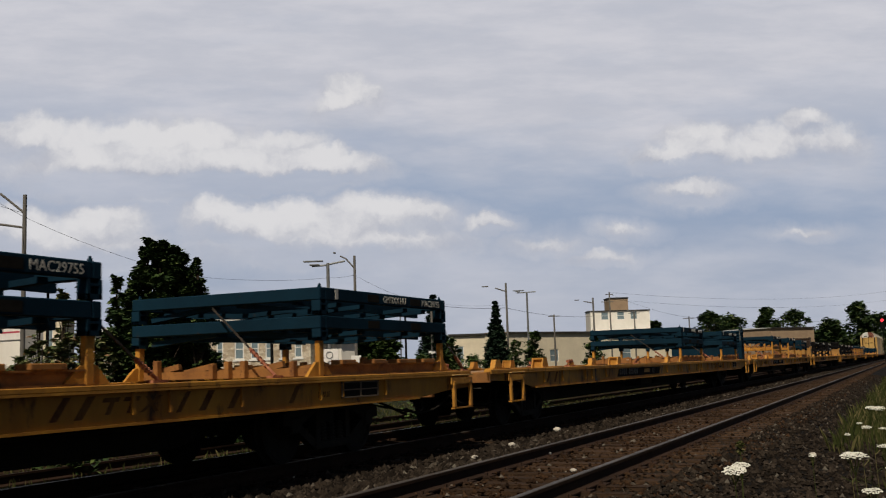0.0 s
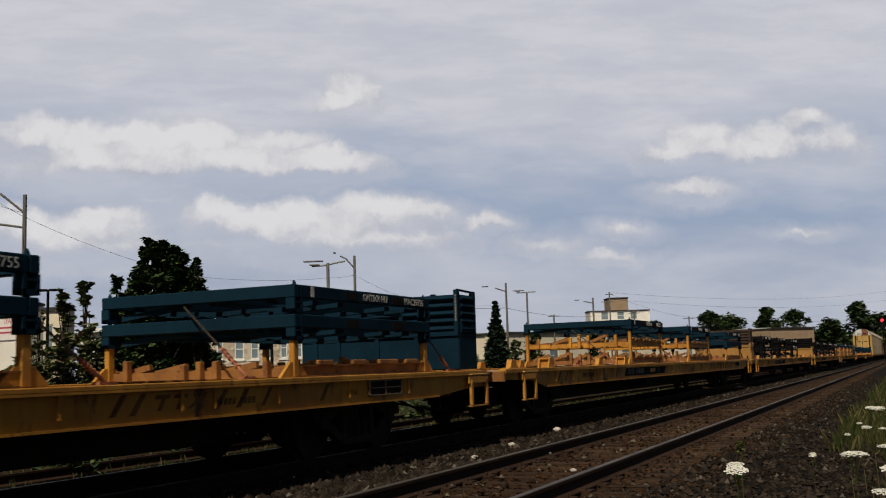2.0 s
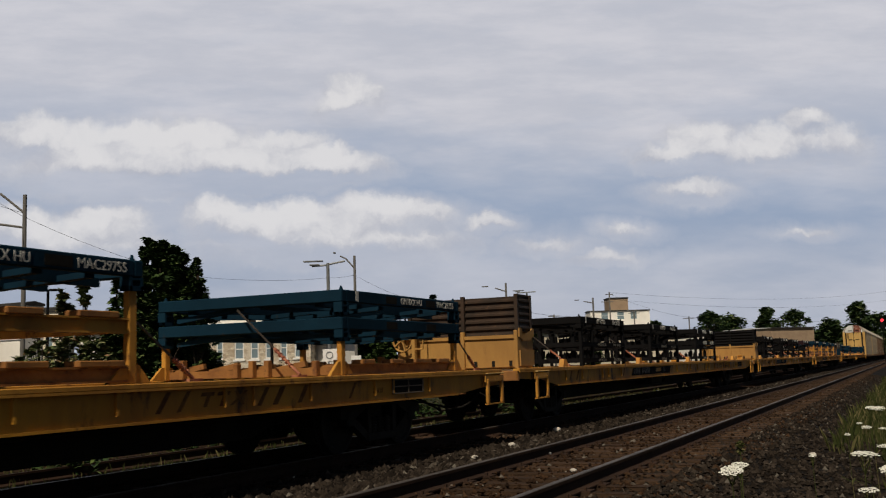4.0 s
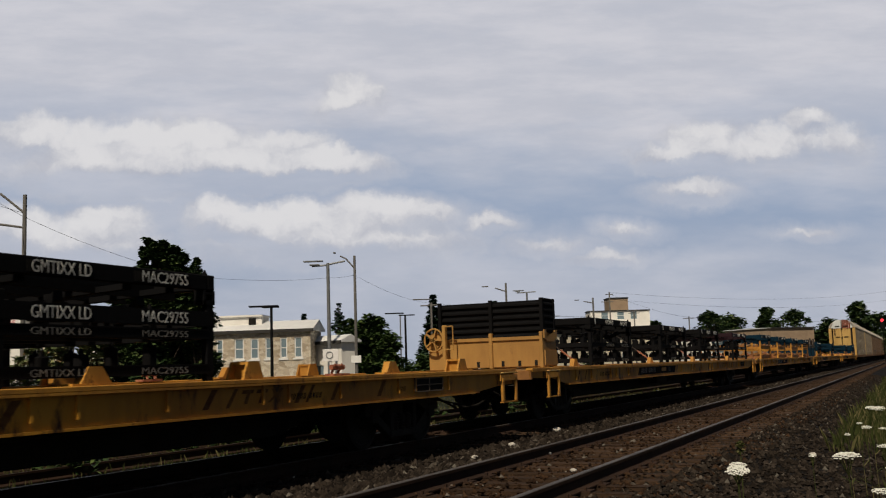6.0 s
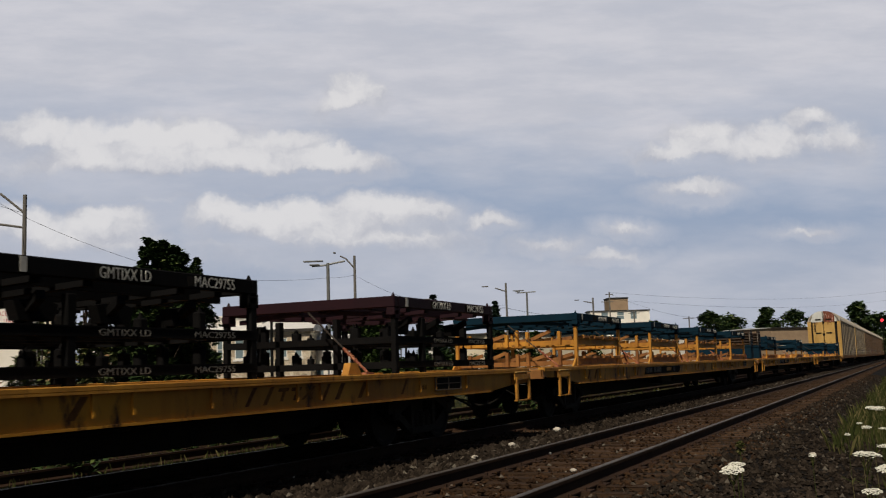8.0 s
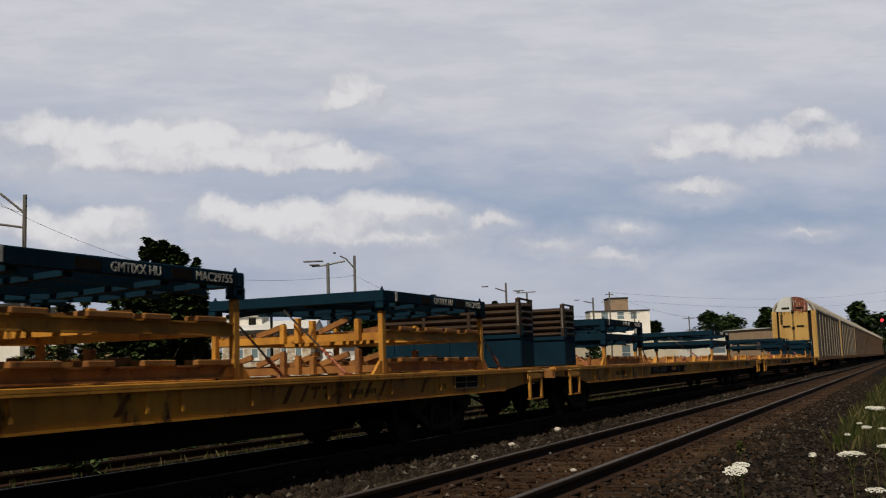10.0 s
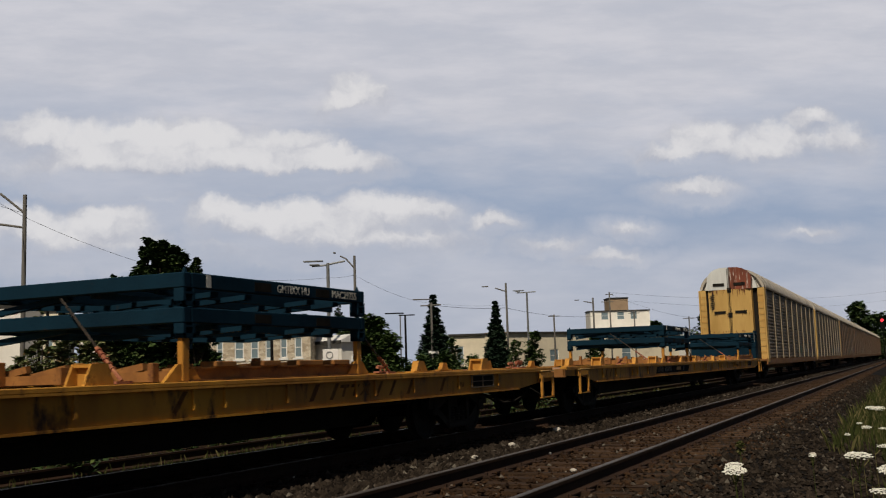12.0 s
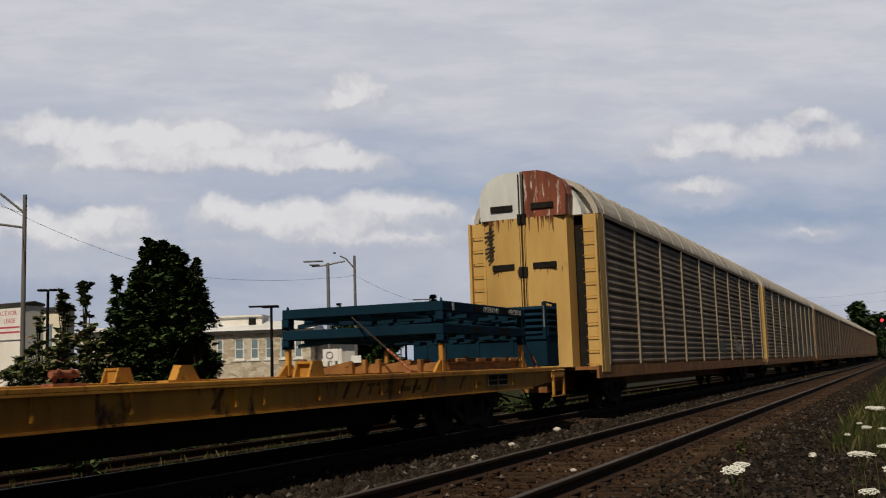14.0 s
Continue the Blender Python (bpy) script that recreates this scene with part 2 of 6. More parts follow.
    for cx, cy, rx, ry, thick in heaps:
        mp = node("ShaderNodeVectorMath")
        mp.operation = "SUBTRACT"
        l.new(puffed, mp.inputs[0])
        mp.inputs[1].default_value = (cx, cy, 0)
        dv = node("ShaderNodeVectorMath")
        dv.operation = "MULTIPLY"
        l.new(mp.outputs[0], dv.inputs[0])
        dv.inputs[1].default_value = (1 / rx, 1 / ry, 0)
        ln = node("ShaderNodeVectorMath")
        ln.operation = "LENGTH"
        l.new(dv.outputs[0], ln.inputs[0])
        v = math_node("MULTIPLY", math_node("SUBTRACT", 1.0, ln.outputs["Value"]), thick)
        sp = node("ShaderNodeSeparateXYZ")
        l.new(dv.outputs[0], sp.inputs[0])
        up = math_node("MULTIPLY", math_node("ADD", sp.outputs[1], 0.15), math_node("MAXIMUM", v, 0.0))
        total = v if total is None else math_node("MAXIMUM", total, v)
        lit = up if lit is None else math_node("ADD", lit, up)
    edge = noise_of(base, 0.026, 9.0, 0.62)
    body = smooth(math_node("ADD", total, math_node("MULTIPLY", math_node("SUBTRACT", edge.outputs["Fac"], 0.5), 0.75)), -0.22, 0.40)
    body = math_node("MULTIPLY", body, math_node("ADD", 0.08, math_node("MULTIPLY", smooth(lit, -0.16, 0.13), 0.92)))
    sp = node("ShaderNodeSeparateXYZ")
    l.new(base, sp.inputs[0])
    veil = noise_of(base, 0.0035, 6.0, 0.55, (0.45, 1.6, 1))
    streak = noise_of(base, 0.010, 8.0, 0.62, (0.35, 1.5, 1))
    high = smooth(sp.outputs[1], 60.0, 330.0)
    blue = mix(smooth(sp.outputs[1], -190.0, 150.0), (0.365, 0.405, 0.495), (0.275, 0.355, 0.495))
    pale = mix(smooth(streak.outputs["Fac"], 0.35, 0.68), (0.51, 0.525, 0.59), (0.605, 0.605, 0.655))
    cover = math_node("ADD", math_node("MULTIPLY", high, 0.9), math_node("MULTIPLY", smooth(veil.outputs["Fac"], 0.36, 0.66), 0.60), True)
    cover = math_node("MAXIMUM", cover, math_node("MULTIPLY", smooth(total, -0.9, 0.3), 0.55))
    sky_c = mix(cover, blue, pale)
    relief = noise_of(puffed, 0.020, 8.0, 0.62)
    tone = smooth(math_node("ADD", lit, math_node("MULTIPLY", math_node("SUBTRACT", relief.outputs["Fac"], 0.5), 0.9)), -0.25, 0.42)
    cloud = mix(tone, (0.42, 0.435, 0.50), (0.715, 0.705, 0.715))
    out = mix(math_node("MULTIPLY", body, 0.94), sky_c, cloud)
    em = node("ShaderNodeEmission")
    l.new(out, em.inputs[0])
    mo = node("ShaderNodeOutputMaterial")
    l.new(em.outputs[0], mo.inputs[0])
    return m


bm = bmesh.new()
vs = [bm.verts.new((x * UNIT, y * UNIT, 0)) for x, y in ((-1250, -420), (1250, -420), (1250, 760), (-1250, 760))]
bm.faces.new(vs)
backdrop = part("backdrop", bm, sky_material())
tagged(backdrop, "pale grey-blue sky with white heaped clouds", "sky", kind="structure")
backdrop.matrix_basis = backdrop_pose(0)

# ---- ground ----
GRASS_GROUND = paint("rough_grass_soil", (0.014, 0.019, 0.006), (0.022, 0.019, 0.010), (0.034, 0.028, 0.019), scale=0.6, rough=0.95, dirt_amount=0.35, bump=0.6, fine=9.0)
# bed grit kept near black: the shade between loose stones is in its colour
GRAVEL = paint("gap_shaded_grit", (0.0102, 0.0083, 0.0065), (0.0060, 0.0046, 0.0037), (0.0166, 0.0134, 0.0106), scale=6.0, rough=0.95, dirt_amount=0.5, bump=1.0, fine=40.0)
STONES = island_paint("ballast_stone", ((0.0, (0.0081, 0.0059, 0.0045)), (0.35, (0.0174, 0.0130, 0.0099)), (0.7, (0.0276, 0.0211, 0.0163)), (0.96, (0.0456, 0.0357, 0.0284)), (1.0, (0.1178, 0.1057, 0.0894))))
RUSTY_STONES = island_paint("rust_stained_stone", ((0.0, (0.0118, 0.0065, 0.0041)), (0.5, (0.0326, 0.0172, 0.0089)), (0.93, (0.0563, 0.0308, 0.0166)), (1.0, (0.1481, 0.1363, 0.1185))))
LEAF_DARK = island_paint("dark_leaf", ((0.0, (0.0120, 0.0240, 0.0096)), (0.55, (0.0312, 0.0576, 0.0192)), (0.85, (0.0660, 0.1020, 0.0336)), (1.0, (0.1320, 0.1680, 0.0600))), rough=0.55, bump=0.0)
LEAF_MID = island_paint("green_leaf", ((0.0, (0.0207, 0.0414, 0.0115)), (0.6, (0.0403, 0.0713, 0.0207)), (1.0, (0.0805, 0.1150, 0.0345))), rough=0.6, bump=0.0)
LEAF_RED = island_paint("mixed_leaf", ((0.0, (0.0351, 0.0540, 0.0216)), (0.55, (0.1013, 0.1242, 0.0486)), (0.82, (0.1890, 0.2025, 0.0945)), (1.0, (0.2565, 0.1350, 0.0810))), rough=0.6, bump=0.0)
NEEDLE = island_paint("spruce_needle", ((0.0, (0.0138, 0.0299, 0.0207)), (0.6, (0.0253, 0.0483, 0.0299)), (1.0, (0.0403, 0.0690, 0.0414))), rough=0.7, bump=0.0)
BLADE = island_paint("grass_blade", ((0.0, (0.0216, 0.0302, 0.0072)), (0.6, (0.0446, 0.0547, 0.0158)), (1.0, (0.14, 0.12, 0.055))), rough=0.8, bump=0.0)
BARK = paint("bark", (0.06, 0.045, 0.035), (0.035, 0.028, 0.022), None, scale=5.0, rough=0.95, bump=0.7)
PETAL = paint("white_floret", (0.78, 0.78, 0.74), (0.66, 0.67, 0.60), None, scale=20.0, rough=0.8)
POLE_WOOD = paint("grey_pole", (0.17, 0.165, 0.16), (0.11, 0.105, 0.10), None, scale=3.0, rough=0.85, streak=0.1)
POLE_BLACK = paint("black_lamp_post", (0.006, 0.006, 0.007), (0.009, 0.009, 0.009), None, scale=3.0, rough=0.8)
POLE_STEEL = paint("grey_lamp_post", (0.20, 0.21, 0.22), (0.15, 0.155, 0.16), None, scale=3.0, rough=0.5, metal=0.3)
CREAM = paint("cream_render", (0.74, 0.67, 0.53), (0.64, 0.58, 0.46), (0.35, 0.30, 0.24), scale=0.4, rough=0.9, dirt_amount=0.15)
WHITE_WALL = paint("white_wall", (0.80, 0.78, 0.74), (0.70, 0.68, 0.64), (0.35, 0.33, 0.30), scale=0.5, rough=0.85, dirt_amount=0.12)
TAN_WALL = paint("tan_brick_wall", (0.36, 0.27, 0.19), (0.30, 0.22, 0.155), None, scale=0.8, rough=0.9)
ROOF_WHITE = paint("white_flat_roof", (0.70, 0.71, 0.72), (0.58, 0.59, 0.60), (0.3, 0.3, 0.3), scale=0.3, rough=0.7, dirt_amount=0.12)
ROOF_DARK = paint("dark_roof_edge", (0.05, 0.048, 0.046), (0.035, 0.034, 0.033), None, scale=1.0, rough=0.8)
FRAME_WHITE = paint("white_window_frame", (0.75, 0.75, 0.74), (0.65, 0.65, 0.64), None, scale=2.0, rough=0.6)
SIGN_WHITE = paint("sign_board", (0.78, 0.76, 0.75), (0.70, 0.68, 0.68), None, scale=2.0, rough=0.6)
SIGN_RED = paint("sign_red", (0.45, 0.06, 0.09), (0.38, 0.05, 0.08), None, scale=2.0, rough=0.6)


def glass_material():
    m, t, b = nodes_of("window_glass")
    b.inputs["Base Color"].default_value = (0.16, 0.22, 0.26, 1)
    b.inputs["Roughness"].default_value = 0.08
    b.inputs["Specular IOR Level"].default_value = 0.8
    return m


GLASS = glass_material()


def stone_wall_material():
    m, t, b = nodes_of("rubble_stone_wall")
    n, l = t.nodes, t.links
    co = n.new("ShaderNodeTexCoord")
    mp = n.new("ShaderNodeMapping")
    mp.inputs["Scale"].default_value = (2.6, 2.6, 5.0)
    l.new(co.outputs["Object"], mp.inputs[0])
    vo = n.new("ShaderNodeTexVoronoi")
    vo.inputs["Scale"].default_value = 1.0
    l.new(mp.outputs[0], vo.inputs["Vector"])
    r = n.new("ShaderNodeValToRGB")
    els = r.color_ramp.elements
    els.new(0.5)
    for e, (p, c) in zip(els, ((0.0, (0.44, 0.34, 0.23)), (0.5, (0.68, 0.58, 0.44)), (1.0, (0.84, 0.77, 0.65)))):
        e.position, e.color = p, (*c, 1)
    sep = n.new("ShaderNodeSeparateColor")
    l.new(vo.outputs["Color"], sep.inputs[0])
    l.new(sep.outputs[0], r.inputs[0])
    ed = n.new("ShaderNodeTexVoronoi")
    ed.feature = "DISTANCE_TO_EDGE"
    l.new(mp.outputs[0], ed.inputs["Vector"])
    er = n.new("ShaderNodeMapRange")
    er.inputs[1].default_value, er.inputs[2].default_value = 0.0, 0.08
    l.new(ed.outputs["Distance"], er.inputs[0])
    mx = n.new("ShaderNodeMix")
    mx.data_type = "RGBA"
    l.new(er.outputs[0], mx.inputs[0])
    mx.inputs[6].default_value = (0.52, 0.47, 0.40, 1)
    l.new(r.outputs[0], mx.inputs[7])
    l.new(mx.outputs[2], b.inputs["Base Color"])
    b.inputs["Roughness"].default_value = 0.9
    bp = n.new("ShaderNodeBump")
    bp.inputs["Strength"].default_value, bp.inputs["Distance"].default_value = 0.8, 0.05
    l.new(er.outputs[0], bp.inputs["Height"])
    l.new(bp.outputs[0], b.inputs["Normal"])
    return m


STONE_WALL = stone_wall_material()

GROUND_Z = -0.62


def bed_height(x):
    """Cross-section of the ballast bed under both tracks."""
    prof = ((-60, GROUND_Z), (-14.2, -0.58), (-13.0, -0.31), (-10.4, -0.30), (-9.5, -0.22), (-6.5, -0.21), (-5.85, -0.235), (-5.3, -0.205), (-2.45, -0.215), (-1.8, -0.33), (-0.7, -0.52), (0.9, -0.62), (60, GROUND_Z))
    for (a, za), (b, zb) in zip(prof[:-1], prof[1:]):
        if a <= x <= b:
            return za + (zb - za) * (x - a) / (b - a)
    return GROUND_Z


def sheet(xs, ys, height):
    bm = bmesh.new()
    rows = [[bm.verts.new((x, y, height(x, y))) for x in xs] for y in ys]
    for a, b in zip(rows[:-1], rows[1:]):
        for i in range(len(xs) - 1):
            bm.faces.new((a[i], a[i + 1], b[i + 1], b[i]))
    return bm


ys = [-80, -30, -10] + list(np.arange(-4, 40, 0.8)) + [45, 52, 60, 75, 100, 150, 250, 400, 800, 1600, 3200]
xs = [-3000, -900, -300, -120, -60, -40, -30] + list(np.arange(-24, 6, 0.8)) + [8, 15, 40, 120, 400, 3000]
ground = part("ground", sheet(xs, ys, lambda x, y: min(GROUND_Z, bed_height(x)) - 0.02 + (0.06 * noise.noise(Vector((x * 0.4, y * 0.4, 0))) if abs(x) < 50 and y < 60 else 0) - (0.1 if -14 < x < 0 else 0)), GRASS_GROUND, smooth=True)
tagged(ground, "rough weedy grass and bare soil", "ground", kind="structure")
xs = [-14.3, -13.6, -13.0, -12.4, -11.7, -11.0, -10.2, -9.5, -8.5, -7.2, -6.5, -6.2, -5.85, -5.6, -5.3, -4.7, -3.9, -3.1, -2.45, -2.1, -1.8, -1.3, -0.7, -0.1, 0.5, 1.0]
ys = list(np.arange(-12, 40, 0.35)) + list(np.arange(40, 120, 2.0)) + [200, 400, 800, 1500]
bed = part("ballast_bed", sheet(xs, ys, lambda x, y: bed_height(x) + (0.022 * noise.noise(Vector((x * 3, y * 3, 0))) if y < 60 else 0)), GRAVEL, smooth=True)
tagged(bed, "grey crushed stone ballast bed under two tracks", "ballast", kind="structure")

LOT = paint("pale_asphalt_lot", (0.10, 0.095, 0.088), (0.08, 0.076, 0.07), (0.06, 0.057, 0.053), scale=0.4, rough=0.9, dirt_amount=0.3, bump=0.4)
bm = bmesh.new()
bm_box(bm, -56.0, 8.0, GROUND_Z - 0.3, -27.0, 95.0, GROUND_Z + 0.06)
tagged(part("pavement", bm, LOT), "pale worn asphalt lot beyond the line", "pavement", kind="structure")
RNG = np.random.default_rng(4)


def pebbles(name, count, x0, x1, y0, y1, r0, r1, material, label, lift=0.0, z_of=bed_height, skip=None):
    """Thousands of small angular stones as one mesh."""
    octa = np.array(((1, 0, 0), (-1, 0, 0), (0, 1, 0), (0, -1, 0), (0, 0, 1), (0, 0, -1)), float)
    tris = np.array(((0, 2, 4), (2, 1, 4), (1, 3, 4), (3, 0, 4), (2, 0, 5), (1, 2, 5), (3, 1, 5), (0, 3, 5)))
    y = np.exp(RNG.uniform(math.log(y0), math.log(y1), count)) if y0 > 0 else RNG.uniform(y0, y1, count)
    x = RNG.uniform(x0, x1, count)
    keep = np.ones(count, bool) if skip is None else ~skip(x, y)
    x, y = x[keep], y[keep]
    n = len(x)
    z = np.array([z_of(v) for v in x]) + lift
    r = RNG.uniform(r0, r1, n) * RNG.uniform(0.7, 1.25, n)
    v = octa[None] * RNG.uniform(0.55, 1.25, (n, 6, 1)) + RNG.uniform(-0.28, 0.28, (n, 6, 3))
    a = RNG.uniform(0, 6.283, n)
    c, s = np.cos(a)[:, None], np.sin(a)[:, None]
    vx, vy = v[..., 0] * c - v[..., 1] * s, v[..., 0] * s + v[..., 1] * c
    v = np.stack((vx, vy, v[..., 2] * 0.8), -1) * r[:, None, None] + np.stack((x, y, z + r * 0.25), -1)[:, None]
    f = (tris[None] + 6 * np.arange(n)[:, None, None]).reshape(-1, 3)
    me = bpy.data.meshes.new(name)
    me.from_pydata(v.reshape(-1, 3).tolist(), [], f.tolist())
    me.materials.append(material)
    ob = new(name, me)
    return tagged(ob, label, "stones", kind="stuff")


TIE_STEP = 0.56


def off_ties(x, y):
    return (np.abs((y / TIE_STEP) % 1.0 - 0.5) < 0.20)


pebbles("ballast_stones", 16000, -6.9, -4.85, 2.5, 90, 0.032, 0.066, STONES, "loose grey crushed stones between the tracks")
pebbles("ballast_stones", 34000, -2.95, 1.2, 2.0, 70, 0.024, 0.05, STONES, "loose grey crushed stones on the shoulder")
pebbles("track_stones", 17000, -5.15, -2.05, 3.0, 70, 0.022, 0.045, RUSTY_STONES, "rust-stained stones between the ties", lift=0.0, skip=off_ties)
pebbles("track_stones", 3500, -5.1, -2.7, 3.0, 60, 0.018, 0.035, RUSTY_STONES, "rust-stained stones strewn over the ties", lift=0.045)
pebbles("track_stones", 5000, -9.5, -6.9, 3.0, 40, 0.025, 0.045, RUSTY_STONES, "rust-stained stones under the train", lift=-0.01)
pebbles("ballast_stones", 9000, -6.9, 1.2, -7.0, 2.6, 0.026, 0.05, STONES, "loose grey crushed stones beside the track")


def make_stone(p, r, seed):
    rng = random.Random(seed)
    bm = bmesh.new()
    bmesh.ops.create_icosphere(bm, subdivisions=2, radius=r)
    for v in bm.verts:
        v.co *= 1 + 0.35 * noise.noise(v.co * (2.2 / r) + Vector((seed, 0, 0)))
        v.co.z *= 0.6
    ob = part("white_stone", bm, WHITE_STONE, None, at=pose(p[0], p[1], p[2] + r * 0.4, 0, 0, rng.uniform(0, 360)))
    return tagged(ob, "loose pale white stone lying on the ballast", "stone", "pale stones on the ballast")


WHITE_STONE = paint("pale_limestone", (0.55, 0.52, 0.47), (0.42, 0.39, 0.35), None, scale=12.0, rough=0.9)
for i, (p, r) in enumerate((((-4.66, 13.35, -0.16), 0.07), ((-6.33, 18.82, -0.20), 0.085), ((-5.97, 15.46, -0.20), 0.06), ((-3.25, 11.75, -0.16), 0.05), ((-7.01, 10.63, -0.20), 0.05), ((-1.47, 16.23, -0.40), 0.06), ((-2.40, 11.95, -0.40), 0.05), ((-5.73, 13.36, -0.20), 0.05), ((-3.69, 11.51, -0.16), 0.04))):
    make_stone(p, r, i + 1)


# ---- tracks ----
def rail_profile(c):
    half = [(0.07, -0.165), (0.07, -0.15), (0.014, -0.125), (0.012, -0.045), (0.036, -0.035), (0.036, -0.006)]
    return [(c + x, z) for x, z in half] + [(c - x, z) for x, z in half[::-1]]


def make_track(c, label, near):
    track = thing("railway_track", pose(0, 0, 0), label, "railway track", "", "structure")
    for s in (-1, 1):
        bm = bmesh.new()
        bm_prism(bm, rail_profile(c + s * GAUGE), "y", -40, 900)
        rail = part("rail", bm, RAIL_RUST, track, "rusty steel rail with a worn head")
        bm = bmesh.new()
        bm_prism(bm, [(c + s * GAUGE - 0.033, -0.006), (c + s * GAUGE + 0.033, -0.006), (c + s * GAUGE + 0.026, 0.0), (c + s * GAUGE - 0.026, 0.0)], "y", -40, 900)
        part("railhead", bm, STEEL_BRIGHT, rail)
    tie_meshes = []
    for k in range(4):
        bm = bmesh.new()
        rng = random.Random(k)
        vs = bm_box(bm, -1.33, -0.115, -0.18, 1.33, 0.115, 0.0, 0.012)
        for v in bm.verts:
            v.co += Vector((rng.uniform(-0.03, 0.03), rng.uniform(-0.012, 0.012), rng.uniform(-0.008, 0.004)))
        tie_meshes.append(mesh_of("tie", bm, WOOD_TIE))
    first, count = -14, near
    rng = random.Random(int(-c * 10))
    for k in range(count):
        y = (first + k) * TIE_STEP + TIE_STEP / 2
        piece("tie", tie_meshes[k % 4], track, pose(c + rng.uniform(-0.04, 0.04), y, -0.166, 0, 0, rng.uniform(-0.8, 0.8)))
    bm = bmesh.new()
    for k in range(count, 420):
        y = (first + k) * TIE_STEP + TIE_STEP / 2
        v = [bm.verts.new((c + x, y + d, -0.166)) for x, d in ((-1.33, -0.115), (1.33, -0.115), (1.33, 0.115), (-1.33, 0.115))]
        w = [bm.verts.new((p.co.x, p.co.y, -0.25)) for p in v]
        bm.faces.new(v)
        for i in range(4):
            bm.faces.new((v[i], w[i], w[(i + 1) % 4], v[(i + 1) % 4]))
    tagged(part("far_ties", bm, WOOD_TIE, track), kind="stuff")
    bm = bmesh.new()
    for k in range(150):
        y = (first + k) * TIE_STEP + TIE_STEP / 2
        for s in (-1, 1):
            x = c + s * GAUGE
            bm_box(bm, x - 0.16, y - 0.09, -0.167, x + 0.16, y + 0.09, -0.150)
            for d in (-0.095, 0.095):
                bm_box(bm, x + d - 0.012, y - 0.05, -0.155, x + d + 0.012, y - 0.02, -0.118)
    tagged(part("tie_plates", bm, RAIL_RUST, track), kind="stuff")
    return track


make_track(TRACK_A, "empty railway track with rusty rails on timber ties", 150)
make_track(TRACK_B, "railway track with timber ties under the train", 100)

siding = thing("railway_track", pose(-11.75, 0, -0.12), "overgrown rusty siding sunk in weeds", "railway track", "", "structure")
for s in (-1, 1):
    bm = bmesh.new()
    bm_prism(bm, rail_profile(s * GAUGE), "y", -40, 400)
    part("rail", bm, RAIL_RUST, siding, "rusty disused rail")


# ---- grass and weeds ----
def blades(name, spots, h0, h1, width, material, label):
    vs, fs = [], []
    for x, y, z in spots:
        h, a, b = RNG.uniform(h0, h1), RNG.uniform(0, 6.283), RNG.uniform(-0.4, 0.4, 2)
        dx, dy = math.cos(a) * width, math.sin(a) * width
        k = len(vs)
        vs += [(x - dx, y - dy, z), (x + dx, y + dy, z), (x + dx * 0.7 + b[0] * h * 0.35, y + dy * 0.7 + b[1] * h * 0.35, z + h * 0.6), (x + b[0] * h, y + b[1] * h, z + h)]
        fs += [(k, k + 1, k + 2), (k, k + 2, k + 3)]
    me = bpy.data.meshes.new(name)
    me.from_pydata(vs, [], fs)
    me.materials.append(material)
    return tagged(new(name, me), label, "grass", kind="stuff")


def scatter(count, x0, x1, y0, y1, z, power=1.0):
    out = []
    while len(out) < count:
        y = y0 + (y1 - y0) * RNG.random() ** power
        x = RNG.uniform(x0, x1)
        if noise.noise(Vector((x * 0.7, y * 0.35, 3.0))) > RNG.uniform(-0.5, 0.35):
            out.append((x, y, z(x)))
    return out


blades("grass", scatter(24000, -24.0, -9.4, 4.0, 60.0, lambda x: bed_height(x) - 0.03, 1.5), 0.05, 0.2, 0.008, BLADE, "weedy green grass beyond the far rails")
blades("grass", scatter(12000, -0.35, 2.4, 8.0, 30.0, lambda x: bed_height(x) - 0.03, 1.3), 0.08, 0.30, 0.007, BLADE, "green and straw weeds beside the ballast")
blades("grass", scatter(2600, 0.0, 1.2, 3.6, 8.0, lambda x: bed_height(x) - 0.03), 0.06, 0.22, 0.004, BLADE, "green and straw weeds beside the ballast")
blades("grass", scatter(16000, -1.3, 3.5, 17.0, 60.0, lambda x: bed_height(x) - 0.03, 1.2), 0.15, 0.5, 0.012, BLADE, "green and straw weeds along the shoulder")
blades("grass", scatter(4000, -9.0, 9.0, 30.0, 110.0, lambda x: bed_height(x) - 0.03 if x > -1 else -5.0), 0.2, 0.6, 0.02, BLADE, "tall roadside weeds along the line")

blades("weeds", scatter(9000, -17.5, -10.6, 6.0, 48.0, lambda x: bed_height(x) - 0.03, 1.4), 0.06, 0.2, 0.008, BLADE, "tall leafy green weeds beyond the far rails")

